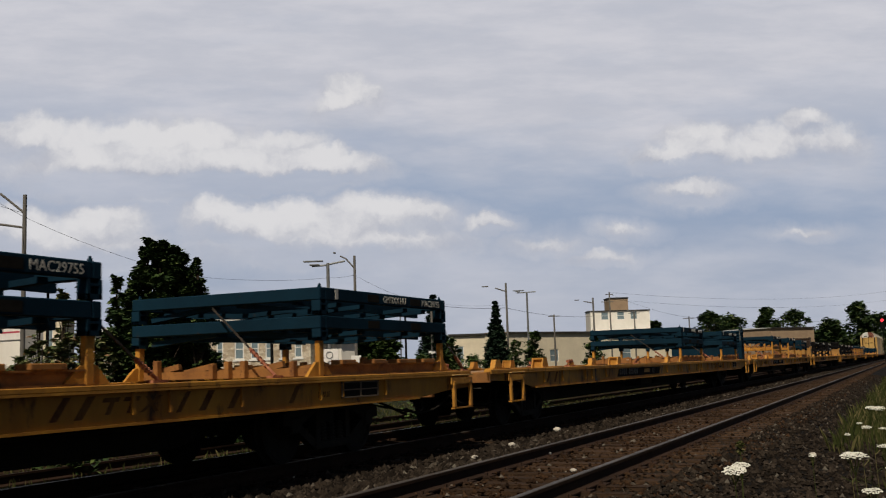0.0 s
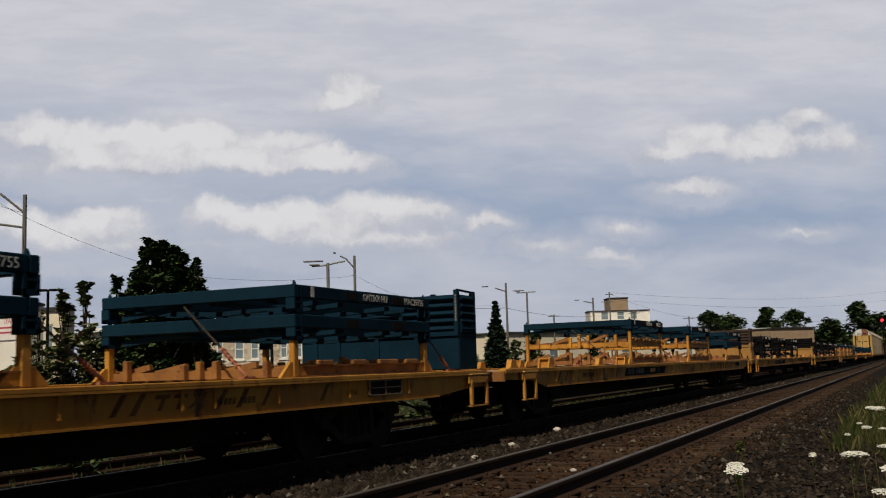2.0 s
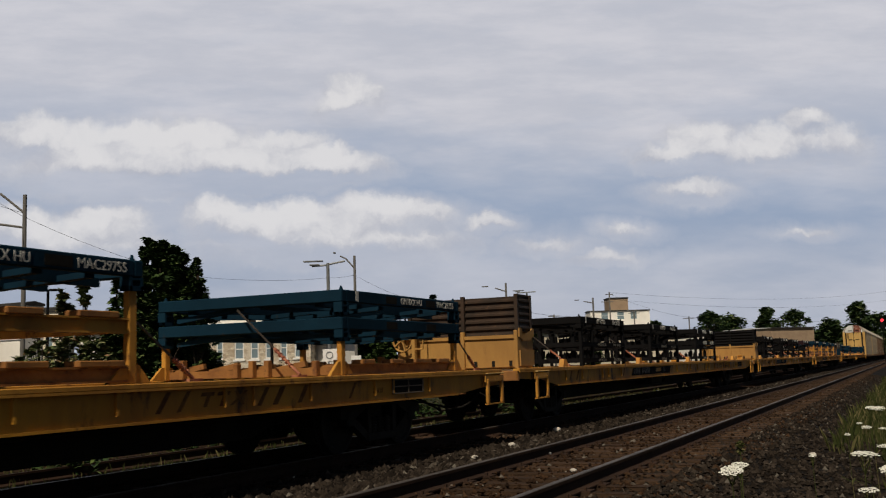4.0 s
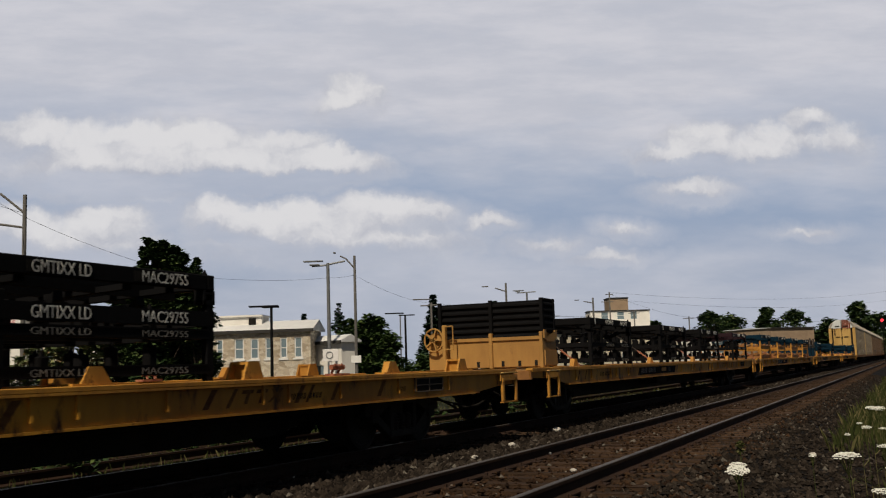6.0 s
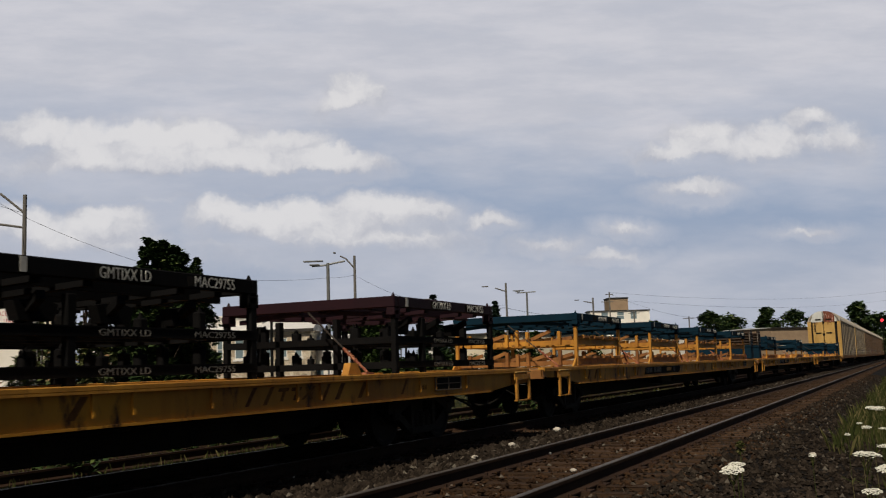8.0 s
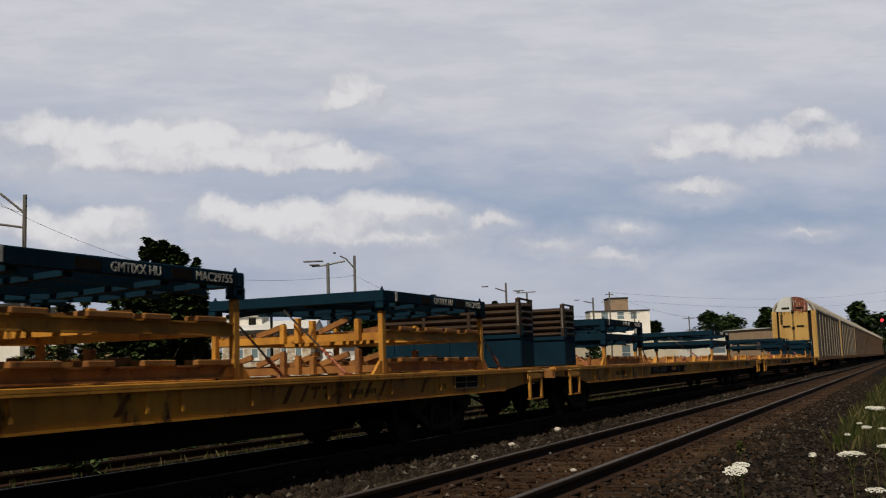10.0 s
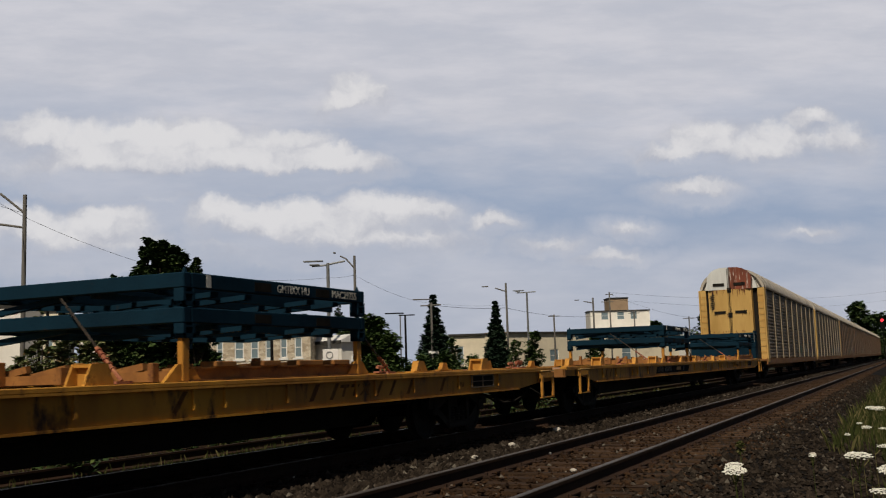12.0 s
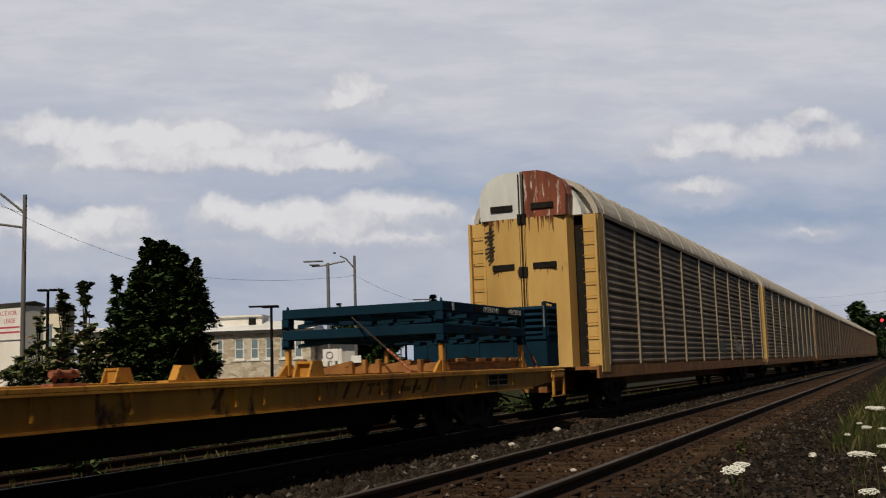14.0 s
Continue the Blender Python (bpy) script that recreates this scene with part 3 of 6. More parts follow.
# ---- trees ----
def leaf_mesh(name, centres, spread, count, size, material, flat=0.5):
    """Many small bent leaves gathered in clumps."""
    cs = np.array(centres, float)
    pick = RNG.integers(0, len(cs), count)
    d = RNG.normal(0, 1, (count, 3))
    d /= np.linalg.norm(d, axis=1)[:, None]
    p = cs[pick, :3] + d * (RNG.random(count) ** 0.45)[:, None] * cs[pick, 3:4] * np.array(spread)
    a, t = RNG.uniform(0, 6.283, count), RNG.uniform(-0.9, 0.9, count) * flat
    u = np.stack((np.cos(a), np.sin(a), np.sin(t)), -1)
    w = np.stack((-np.sin(a), np.cos(a), RNG.uniform(-0.7, 0.3, count)), -1)
    s = size * RNG.uniform(0.6, 1.35, count)[:, None]
    quad = np.stack((p - u * s, p + w * s * 0.55, p + u * s - np.array((0, 0, 0.3)) * s, p - w * s * 0.55), 1)
    f = (np.array(((0, 1, 2), (0, 2, 3)))[None] + 4 * np.arange(count)[:, None, None]).reshape(-1, 3)
    me = bpy.data.meshes.new(name)
    me.from_pydata(quad.reshape(-1, 3).tolist(), [], f.tolist())
    me.materials.append(material)
    return me


def make_tree(name, top, width, label, material, leaves=2600, size=0.16, kind="round", seed=1, category="tree", low=0.12, clump=0.2):
    """top: crown's tip. Tapered trunk with limbs, crown of clumps with gaps."""
    rng = random.Random(seed)
    x, y, zt = top
    H = zt - GROUND_Z
    tree = thing(name, pose(x, y, GROUND_Z), label, category)
    R = width / 2
    centres, limbs = [], []
    if kind == "conifer":
        n = 24
        for i in range(n):
            f = i / (n - 1)
            z = H * (low + (0.98 - low) * f)
            r = R * (1.0 - f) ** 0.85 + 0.04 * R
            m = max(3, int(9 * (1 - f)) + 2)
            for j in range(m):
                a = j * 6.283 / m + rng.uniform(-0.3, 0.3)
                for k in (0.45, 0.95):
                    rr = r * k * rng.uniform(0.8, 1.12)
                    centres.append((math.cos(a) * rr, math.sin(a) * rr, z - 0.16 * rr + rng.uniform(-0.1, 0.1), max(0.10 * R, 1.7 * clump * R * (1.15 - f))))
                if i % 4 == 0:
                    limbs.append(((0, 0, z), (math.cos(a) * r * 0.8, math.sin(a) * r * 0.8, z - 0.1 * r), 0.04))
        spread = (1, 1, 0.75)
    else:
        for i in range({"round": 60, "spire": 170}.get(kind, 60)):
            f = rng.random()
            z = H * (low + (0.97 - low) * f)
            if kind == "spire":
                r = R * (1.0 if f < 0.55 else max(0.18, 1.0 - (f - 0.55) * 1.75))
            elif kind == "sapling":
                r = R * max(0.25, 1 - f * 0.75)
            else:
                r = R * math.sqrt(max(0.03, 1 - (2 * f - 0.85) ** 2 / 1.35)) * 0.9
            a, q = rng.uniform(0, 6.283), math.sqrt(rng.random())
            c = (math.cos(a) * r * q, math.sin(a) * r * q, z, clump * width * rng.uniform(0.6, 1.15) * (0.6 if f > 0.8 else 1) * (0.62 if kind == "spire" else 1))
            centres.append(c)
            if i % 3 == 0:
                limbs.append(((0, 0, z * 0.55), c[:3], 0.012 * H))
        spread = (1, 1, 0.85)
    bm = bmesh.new()
    pts = [(0, 0, -0.1), (0.01 * H, 0, H * 0.3), (-0.01 * H, 0.01 * H, H * 0.6), (0, 0, H * 0.93)]
    for i in range(3):
        bm_bar(bm, pts[i], pts[i + 1], 0.05 * H * (1 - 0.29 * i), 0.05 * H * (1 - 0.29 * (i + 1)), sides=8)
    for a, b, w in limbs:
        bm_bar(bm, a, b, w, w * 0.4, sides=5)
    part("trunk", bm, BARK, tree)
    crown = new("crown", leaf_mesh("crown", centres, spread, leaves, size, material))
    crown.parent = tree
    return tree


make_tree("tree", (-25.79, 30.54, 6.47), 4.0, "dense dark green leafy tree beside the line", LEAF_DARK, 19000, 0.135, "spire", 3, low=0.06, clump=0.17)
make_tree("tree", (-26.79, 29.96, 4.59), 2.9, "dense dark green leafy tree with a broad base", LEAF_DARK, 9500, 0.135, "spire", 33, low=0.03, clump=0.2)
make_tree("tree", (-25.30, 31.10, 5.33), 2.9, "dense dark green leafy tree with a broad base", LEAF_DARK, 9500, 0.135, "spire", 34, low=0.03, clump=0.2)
make_tree("tree", (-26.82, 30.83, 6.71), 1.3, "slender dark green leafy tree with a pointed tip", LEAF_DARK, 2600, 0.13, "spire", 4, low=0.3, clump=0.17)
make_tree("tree", (-24.21, 30.52, 5.65), 1.0, "slender dark green leafy tree with a pointed tip", LEAF_DARK, 2000, 0.13, "spire", 5, low=0.2, clump=0.2)
make_tree("tree", (-27.71, 30.10, 5.16), 1.0, "slender young tree with pale leaves", LEAF_MID, 900, 0.16, "sapling", 6, low=0.15, clump=0.2)
make_tree("sapling", (-27.07, 27.81, 4.83), 1.35, "thin young tree with sparse leaves", LEAF_RED, 520, 0.19, "sapling", 7, low=0.1, clump=0.16)
make_tree("sapling", (-28.34, 28.07, 4.68), 1.35, "thin young tree with sparse leaves", LEAF_RED, 500, 0.19, "sapling", 8, low=0.1, clump=0.16)
make_tree("sapling", (-27.89, 26.46, 3.65), 1.1, "thin young tree with sparse reddish leaves", LEAF_RED, 420, 0.11, "sapling", 18, low=0.1, clump=0.2)
for i, (p, w) in enumerate((((-26.90, 25.66, 2.50), 1.6), ((-26.95, 26.85, 2.81), 1.8), ((-26.44, 27.68, 2.55), 1.9), ((-26.72, 24.54, 1.93), 1.5))):
    make_tree("bush", p, w, "low leafy roadside bush with dusty leaves", LEAF_RED, 1700, 0.12, "round", 20 + i, "bush", low=0.05, clump=0.17)
for i in range(16):
    rng = random.Random(90 + i)
    make_tree("weed_clump", (rng.uniform(-13.2, -11.0), 6.0 + i * 1.7 + rng.uniform(-0.6, 0.6), rng.uniform(-0.15, 0.3)), rng.uniform(0.7, 1.3), "leafy green weed clump beyond the rails", LEAF_MID, 420, 0.07, "round", 90 + i, "weed", low=0.0, clump=0.26)
make_tree("tree", (-43.72, 77.81, 6.01), 6.4, "round green broadleaf tree behind the lot", LEAF_MID, 11000, 0.27, "round", 9, low=0.04, clump=0.2)
make_tree("tree", (-40.55, 76.80, 3.93), 2.6, "small green broadleaf tree behind the lot", LEAF_MID, 3000, 0.24, "round", 29, low=0.03, clump=0.25)
make_tree("tree", (-56.90, 96.14, 8.75), 1.9, "narrow dark evergreen tree", NEEDLE, 1500, 0.2, "spire", 10, low=0.2, clump=0.2)
make_tree("spruce", (-63.97, 100.18, 7.82), 3.0, "small dark spruce behind the stone house", NEEDLE, 5000, 0.26, "conifer", 11, low=0.1)
make_tree("spruce", (-44.65, 94.59, 8.58), 4.1, "tall dark green spruce", NEEDLE, 11000, 0.24, "conifer", 12, low=0.04)
make_tree("spruce", (-40.25, 100.87, 8.02), 3.2, "tall narrow dark green spruce", NEEDLE, 9000, 0.24, "conifer", 13, low=0.04)
make_tree("bush", (-40.71, 90.33, 3.97), 2.4, "yellow-green bush beside the spruce", LEAF_MID, 1300, 0.2, "round", 14, "bush", low=0.05)
for i, (p, w) in enumerate((((-40.76, 74.29, 2.35), 3.2), ((-39.41, 76.27, 2.11), 3.0), ((-38.19, 78.15, 2.16), 3.0), ((-37.22, 81.28, 2.32), 3.4), ((-36.06, 84.62, 2.07), 3.0))):
    make_tree("bush", p, w, "low green hedge bush behind the fence line", LEAF_MID, 1500, 0.2, "round", 60 + i, "bush", low=0.0, clump=0.25)
make_tree("tree", (-35.53, 99.65, 4.64), 2.4, "small green tree before the cream building", LEAF_MID, 1800, 0.19, "round", 15, low=0.05)
make_tree("bush", (-36.03, 95.38, 3.73), 2.0, "small green bush before the cream building", LEAF_MID, 1100, 0.19, "round", 16, "bush", low=0.05)
make_tree("bush", (-28.29, 96.61, 3.87), 2.6, "green bush before the cream building", LEAF_MID, 1300, 0.2, "round", 17, "bush", low=0.05)
for i, (p, w, k) in enumerate((((-43.30, 242.44, 11.82), 8.0, "round"), ((-39.59, 251.79, 11.81), 8.0, "round"), ((-48.37, 211.51, 9.21), 4.0, "round"), ((-28.28, 230.20, 11.85), 4.6, "round"), ((-29.96, 307.17, 14.38), 9.0, "round"),
                               ((-18.88, 286.26, 10.30), 8.0, "round"), ((-11.24, 261.96, 13.85), 6.5, "round"), ((-7.57, 279.02, 11.13), 8.0, "round"), ((-2.25, 282.16, 12.55), 9.0, "round"), ((-23.73, 290.91, 7.16), 8.0, "round"))):
    make_tree("tree", p, w * 1.3, "distant dark green broadleaf tree", LEAF_DARK, 4200, 0.55, k, 40 + i, low=0.0, clump=0.26)


# ---- poles, lamps and wires ----
def make_pole(name, top, radius, material, label, category, arms=(), heads=(), extras=()):
    """arms: (dx, dz) bars along the view's sideways direction; heads: lamp boxes."""
    x, y, zt = top
    H = zt - GROUND_Z
    p = thing(name, pose(x, y, GROUND_Z, 0, 0, math.degrees(AZ)), label, category)
    bm = bmesh.new()
    bm_bar(bm, (0, 0, -0.05), (0, 0, H), radius * 2, radius * 1.5, sides=12)
    post = part("post", bm, material, p)
    for a, b in arms:
        bm = bmesh.new()
        bm_bar(bm, (a[0], 0, H + a[1]), (b[0], 0, H + b[1]), radius * 0.9, sides=8)
        part("arm", bm, material, p)
    for hx, hz, w in heads:
        bm = bmesh.new()
        vs = bm_box(bm, hx - w / 2, -0.16, H + hz - 0.05, hx + w / 2, 0.16, H + hz + 0.06, 0.03)
        part("lamp_head", bm, material, p)
    for ex, ez, w, h in extras:
        bm = bmesh.new()
        bm_box(bm, ex - w / 2, -radius - 0.1, H + ez - h / 2, ex + w / 2, -radius + 0.02, H + ez + h / 2, 0.01)
        part("sign_plate", bm, FRAME_WHITE, p)
    return p


make_pole("utility_pole", (-38.14, 35.18, 9.99), 0.125, POLE_WOOD, "grey weathered timber utility pole", "utility pole", arms=(((0, -0.9), (-1.2, 0.1)), ((0, -1.6), (-1.2, -1.4))), heads=((-1.57, 0.38, 0.31),))
make_pole("street_lamp", (-39.33, 37.84, 5.60), 0.09, POLE_BLACK, "black steel car-park lamp post", "street lamp", arms=(((-0.4, 0), (0.4, 0)),), heads=((-0.28, 0, 0.45), (0.3, 0, 0.45)))
make_pole("street_lamp", (-36.96, 54.04, 5.28), 0.11, POLE_BLACK, "black steel car-park lamp post", "street lamp", arms=(((-0.5, 0), (0.5, 0)),), heads=((-0.35, 0, 0.5), (-0.50, 0.06, 1.89)))
make_pole("street_lamp", (-42.44, 83.74, 6.04), 0.12, POLE_BLACK, "black steel car-park lamp post", "street lamp", arms=(((-0.5, 0), (0.9, 0.0)),), heads=((-0.35, 0, 0.5), (-0.99, 0.19, 1.75)))
make_pole("street_lamp", (-45.13, 87.96, 6.27), 0.08, POLE_STEEL, "thin grey steel post", "street lamp")
make_pole("street_lamp", (-39.71, 65.62, 9.24), 0.16, POLE_STEEL, "tall grey double-armed street lamp", "street lamp", arms=(((0, -0.15), (-1.2, -0.2)), ((0, -0.1), (1.3, 0.12))), heads=((-1.01, -0.12, 0.77), (-1.11, 0.16, 1.51)))
make_pole("utility_pole", (-35.35, 62.04, 9.17), 0.12, POLE_WOOD, "tall grey utility pole with a lamp arm", "utility pole", arms=(((0, -0.9), (-0.6, -0.2)), ((-0.6, -0.2), (-1.0, 0.0))), heads=((-1.41, 0.24, 0.18),), extras=((0, -7.3, 0.7, 0.5),))
make_pole("utility_pole", (-44.35, 93.49, 7.75), 0.15, POLE_WOOD, "grey utility pole with a cross arm", "utility pole", arms=(((-1.1, -0.3), (1.0, -0.25)),), heads=((-0.97, 0.35, 1.85),), extras=((0.1, -5.1, 1.0, 0.35),))
make_pole("utility_pole", (-42.16, 109.22, 10.62), 0.15, POLE_WOOD, "tall grey utility pole with a lamp arm", "utility pole", arms=(((0, -1.0), (-1.3, -0.55)),), heads=((-2.41, -0.36, 0.77),))
make_pole("street_lamp", (-46.40, 127.87, 10.84), 0.16, POLE_STEEL, "grey double-armed street lamp", "street lamp", arms=(((-1.3, -0.1), (1.2, 0.0)),), heads=((-1.24, 0.06, 0.66), (-1.10, 0.20, 1.51)))
make_pole("utility_pole", (-39.46, 118.12, 7.12), 0.13, POLE_WOOD, "grey utility pole with a cross arm", "utility pole", arms=(((-0.7, -0.2), (0.7, -0.2)),))
make_pole("utility_pole", (-42.04, 144.20, 10.63), 0.17, POLE_WOOD, "tall grey utility pole with a lamp arm", "utility pole", arms=(((0, -0.8), (-1.4, -0.5)),), heads=((-2.40, -0.30, 0.65),))
make_pole("utility_pole", (-43.82, 159.83, 12.43), 0.14, POLE_WOOD, "grey utility pole with cross arms", "utility pole", arms=(((-0.6, -0.4), (0.6, -0.4)), ((-1.4, -1.6), (0.6, -1.6))))
make_pole("utility_pole", (-39.89, 159.76, 9.20), 0.14, POLE_WOOD, "grey utility pole with cross arms", "utility pole", arms=(((-0.9, -0.4), (0.9, -0.4)),))
make_pole("utility_pole", (-39.58, 202.38, 9.66), 0.16, POLE_WOOD, "grey utility pole with a cross arm", "utility pole", arms=(((-1.2, -0.4), (1.2, -0.4)),))


def make_wire(points, w, label="thin black overhead cable"):
    cu = bpy.data.curves.new("overhead_cable", "CURVE")
    cu.dimensions, cu.bevel_depth, cu.bevel_resolution = "3D", w / 2, 1
    sp = cu.splines.new("POLY")
    pts = []
    for a, b in zip(points[:-1], points[1:]):
        a, b = Vector(a), Vector(b)
        for i in range(12):
            f = i / 12
            pts.append(a.lerp(b, f) - Vector((0, 0, 0.012 * (b - a).length * 4 * f * (1 - f))))
    pts.append(Vector(points[-1]))
    sp.points.add(len(pts) - 1)
    for p, v in zip(sp.points, pts):
        p.co = (*v, 1)
    cu.materials.append(POLE_BLACK)
    return tagged(new("overhead_cable", cu), label, "cable", "overhead cables")


make_wire(((-37.19, 30.44, 10.09), (-38.21, 35.26, 8.91), (-39.12, 43.96, 7.59), (-39.07, 50.44, 7.06), (-39.80, 65.73, 8.14), (-35.47, 62.17, 7.82), (-44.36, 93.50, 7.69), (-42.38, 109.51, 8.09)), 0.018)
make_wire(((-37.22, 30.49, 9.47), (-38.21, 35.24, 9.10)), 0.018)
make_wire(((-43.84, 159.86, 12.15), (-39.60, 202.40, 9.43), (-5.54, 294.60, 10.95)), 0.03)
make_wire(((-43.82, 159.84, 12.34), (-4.79, 279.87, 16.75)), 0.03)
make_wire(((-43.91, 159.96, 11.25), (-5.09, 287.11, 14.81)), 0.03)
make_wire(((-44.38, 93.53, 7.52), (-42.41, 109.55, 7.76), (-42.29, 144.54, 7.91)), 0.04)


# ---- buildings ----
def pierced(bm, W, z0, z1, openings, thick):
    """A wall along x from 0 to W, its face at y = 0, with openings (x0, x1, za, zb) right through it."""
    x = 0.0
    for a, b, za, zb in sorted(openings):
        if a > x:
            bm_box(bm, x, 0, z0, a, thick, z1)
        bm_box(bm, a, 0, z0, b, thick, za)
        bm_box(bm, a, 0, zb, b, thick, z1)
        x = b
    bm_box(bm, x, 0, z0, W, thick, z1)


def make_building(name, left, right, z1, deep, wall, roof, label, openings=(), overhang=0.3, roof_h=0.25, category="building", parapet=0.0, sill=True):
    """left, right: the ends of its face; it reaches deep metres behind the face."""
    a, b = Vector((left[0], left[1])), Vector((right[0], right[1]))
    d = b - a
    W = d.length
    base = GROUND_Z - 0.1
    house = thing(name, pose(a.x, a.y, 0, 0, 0, math.degrees(math.atan2(d.y, d.x))), label, category)
    bm = bmesh.new()
    pierced(bm, W, base, z1, openings, 0.3)
    bm_box(bm, 0, deep - 0.3, base, W, deep, z1)
    bm_box(bm, 0, 0.3, base, 0.3, deep - 0.3, z1)
    bm_box(bm, W - 0.3, 0.3, base, W, deep - 0.3, z1)
    part("wall", bm, wall, house)
    bm = bmesh.new()
    bm_prism(bm, [(-overhang, z1 + 0.004), (deep + overhang, z1 + 0.004), (deep + overhang, z1 + 0.12), (deep * 0.5, z1 + roof_h), (-overhang, z1 + 0.12)], "x", -overhang, W + overhang)
    r = part("roof", bm, roof, house)
    bm = bmesh.new()
    bm_box(bm, -overhang - 0.02, -overhang - 0.03, z1 - 0.10, W + overhang, -overhang + 0.02, z1 + 0.14)
    part("fascia", bm, ROOF_DARK, r)
    for o in openings:
        x0, x1, za, zb = o
        bm = bmesh.new()
        for p in ((x0, za, x0 + 0.09, zb), (x1 - 0.09, za, x1, zb), (x0 + 0.09, za, x1 - 0.09, za + 0.09), (x0 + 0.09, zb - 0.09, x1 - 0.09, zb), (x0 + 0.09, (za + zb) / 2 - 0.03, x1 - 0.09, (za + zb) / 2 + 0.03)):
            bm_box(bm, p[0], 0.06, p[1], p[2], 0.16, p[3])
        if sill:
            bm_box(bm, x0 - 0.1, -0.08, za - 0.14, x1 + 0.1, 0.02, za - 0.004)
        win = part("window", bm, FRAME_WHITE, house)
        bm = bmesh.new()
        bm_box(bm, x0 + 0.05, 0.10, za + 0.05, x1 - 0.05, 0.13, zb - 0.05)
        part("pane", bm, GLASS, win)
    bm = bmesh.new()
    bm_box(bm, 0.35, deep * 0.5, base, W - 0.35, deep * 0.5 + 0.1, z1 - 0.05)
    part("inner_wall", bm, ROOF_DARK, house)
    return house, W


s = 62 / 1450
house, W = make_building("stone_house", (-49.65, 62.83), (-41.49, 65.81), 4.25, 4.0, STONE_WALL, ROOF_WHITE, "single-storey pale rubble-stone house with a white roof",
                         [((u - 352) * s, (v - 352) * s, 2.20, 3.77) for u, v in ((384, 396), (417, 434), (446, 461), (473, 486), (500, 513), (526, 540))], roof_h=0.9)
bm = bmesh.new()
bm_box(bm, 22 * s, 1.2, 4.55, 108 * s, 3.4, 5.50)
bm_box(bm, 20 * s, 1.0, 5.50, 110 * s, 3.6, 5.63)
dormer = part("roof_monitor", bm, WHITE_WALL, house, "pale boxy roof monitor")
bm = bmesh.new()
bm_box(bm, 84 * s, 1.12, 4.85, 97 * s, 1.19, 5.40)
part("vent", bm, SHADE_BLACK, dormer)
make_building("annexe", (-42.87, 67.97), (-39.33, 66.74), 3.27, 1.5, WHITE_WALL, ROOF_WHITE, "low white annexe with a pale roof beside the stone house", [(0.4, 1.6, 0.02, 1.62)], roof_h=0.6, sill=False)
make_building("shop", (-47.90, 38.11), (-40.84, 37.77), 4.92, 1.2, WHITE_WALL, ROOF_DARK, "white brick commercial building with a lease sign", [(3.55, 4.3, 0.57, 3.27)], overhang=0.05)
make_building("shop", (-46.87, 43.45), (-44.59, 44.16), 5.12, 1.2, CREAM, ROOF_DARK, "cream block building behind young trees", [(1.3, 1.7, 1.12, 4.32)], overhang=0.05, sill=False)
make_building("warehouse", (-71.19, 72.38), (-56.68, 73.32), 5.28, 3.0, WHITE_WALL, ROOF_WHITE, "long low white warehouse behind the trees", [], roof_h=0.6)
make_building("warehouse", (-53.58, 118.53), (-49.65, 120.40), 5.16, 8.0, CREAM, ROOF_WHITE, "small cream industrial building", [(0.7, 1.6, 1.36, 3.76)], sill=False)
make_building("warehouse", (-52.87, 136.77), (-43.38, 155.78), 5.8, 6.0, CREAM, TAN_WALL, "long cream industrial building with upper windows", [(4.0, 5.6, 1.00, 3.00), (8.5, 10.3, 1.50, 3.30)], sill=False)
make_building("warehouse", (-53.24, 180.48), (-43.53, 185.98), 10.47, 4.0, WHITE_WALL, ROOF_DARK, "tall white industrial block behind the warehouse", [(2.0, 3.4, 8.87, 10.37), (5.0, 6.4, 8.87, 10.37), (7.5, 8.8, 8.87, 10.37)], overhang=0.1, sill=False)
make_building("tower", (-52.18, 190.02), (-48.99, 191.83), 13.33, 4.0, TAN_WALL, ROOF_DARK, "brown brick stair tower over the factory roof", [], overhang=0.1, roof_h=0.15)
make_building("warehouse", (-47.43, 170.38), (-37.93, 182.91), 5.44, 10.0, CREAM, ROOF_WHITE, "low cream industrial hall", [(3.0, 5.0, 1.44, 3.94)], sill=False)
make_building("warehouse", (-43.97, 228.93), (-31.68, 243.54), 6.64, 14.0, WHITE_WALL, ROOF_WHITE, "long white industrial hall beyond the line", [(5.0, 9.0, 2.34, 4.84)], sill=False)
make_building("warehouse", (-26.09, 218.57), (-18.49, 227.62), 7.05, 14.0, TAN_WALL, ROOF_WHITE, "tan brick industrial hall beyond the line", [(3.0, 4.5, 2.95, 4.65)], sill=False)

# lease sign on the white building
sg = thing("lease_sign", pose(-43.2, 37.81, 4.84), "white lease sign board with red lettering on a wall", "sign")
sg.rotation_euler = (0, 0, -0.048)
bm = bmesh.new()
bm_box(bm, 0, 0, -1.65, 2.25, 0.05, 0.05, 0.01)
part("board", bm, SIGN_WHITE, sg)
for body, z, size in (("SPACE FOR", -0.38, 0.34), ("LEASE", -0.78, 0.34)):
    me = text_mesh(body, size)
    me.materials.append(SIGN_RED)
    ob = new("lettering", me)
    ob.parent = sg
    ob.matrix_basis = Matrix.Translation((0.18 if size and body != "LEASE" else 0.9, -0.006, z)) @ Matrix.Rotation(math.pi / 2, 4, "X")
bm = bmesh.new()
for z in (-1.05, -1.3):
    bm_box(bm, 0.15, -0.004, z, 2.1, 0.0, z + 0.09)
part("small_print", bm, SIGN_RED, sg)

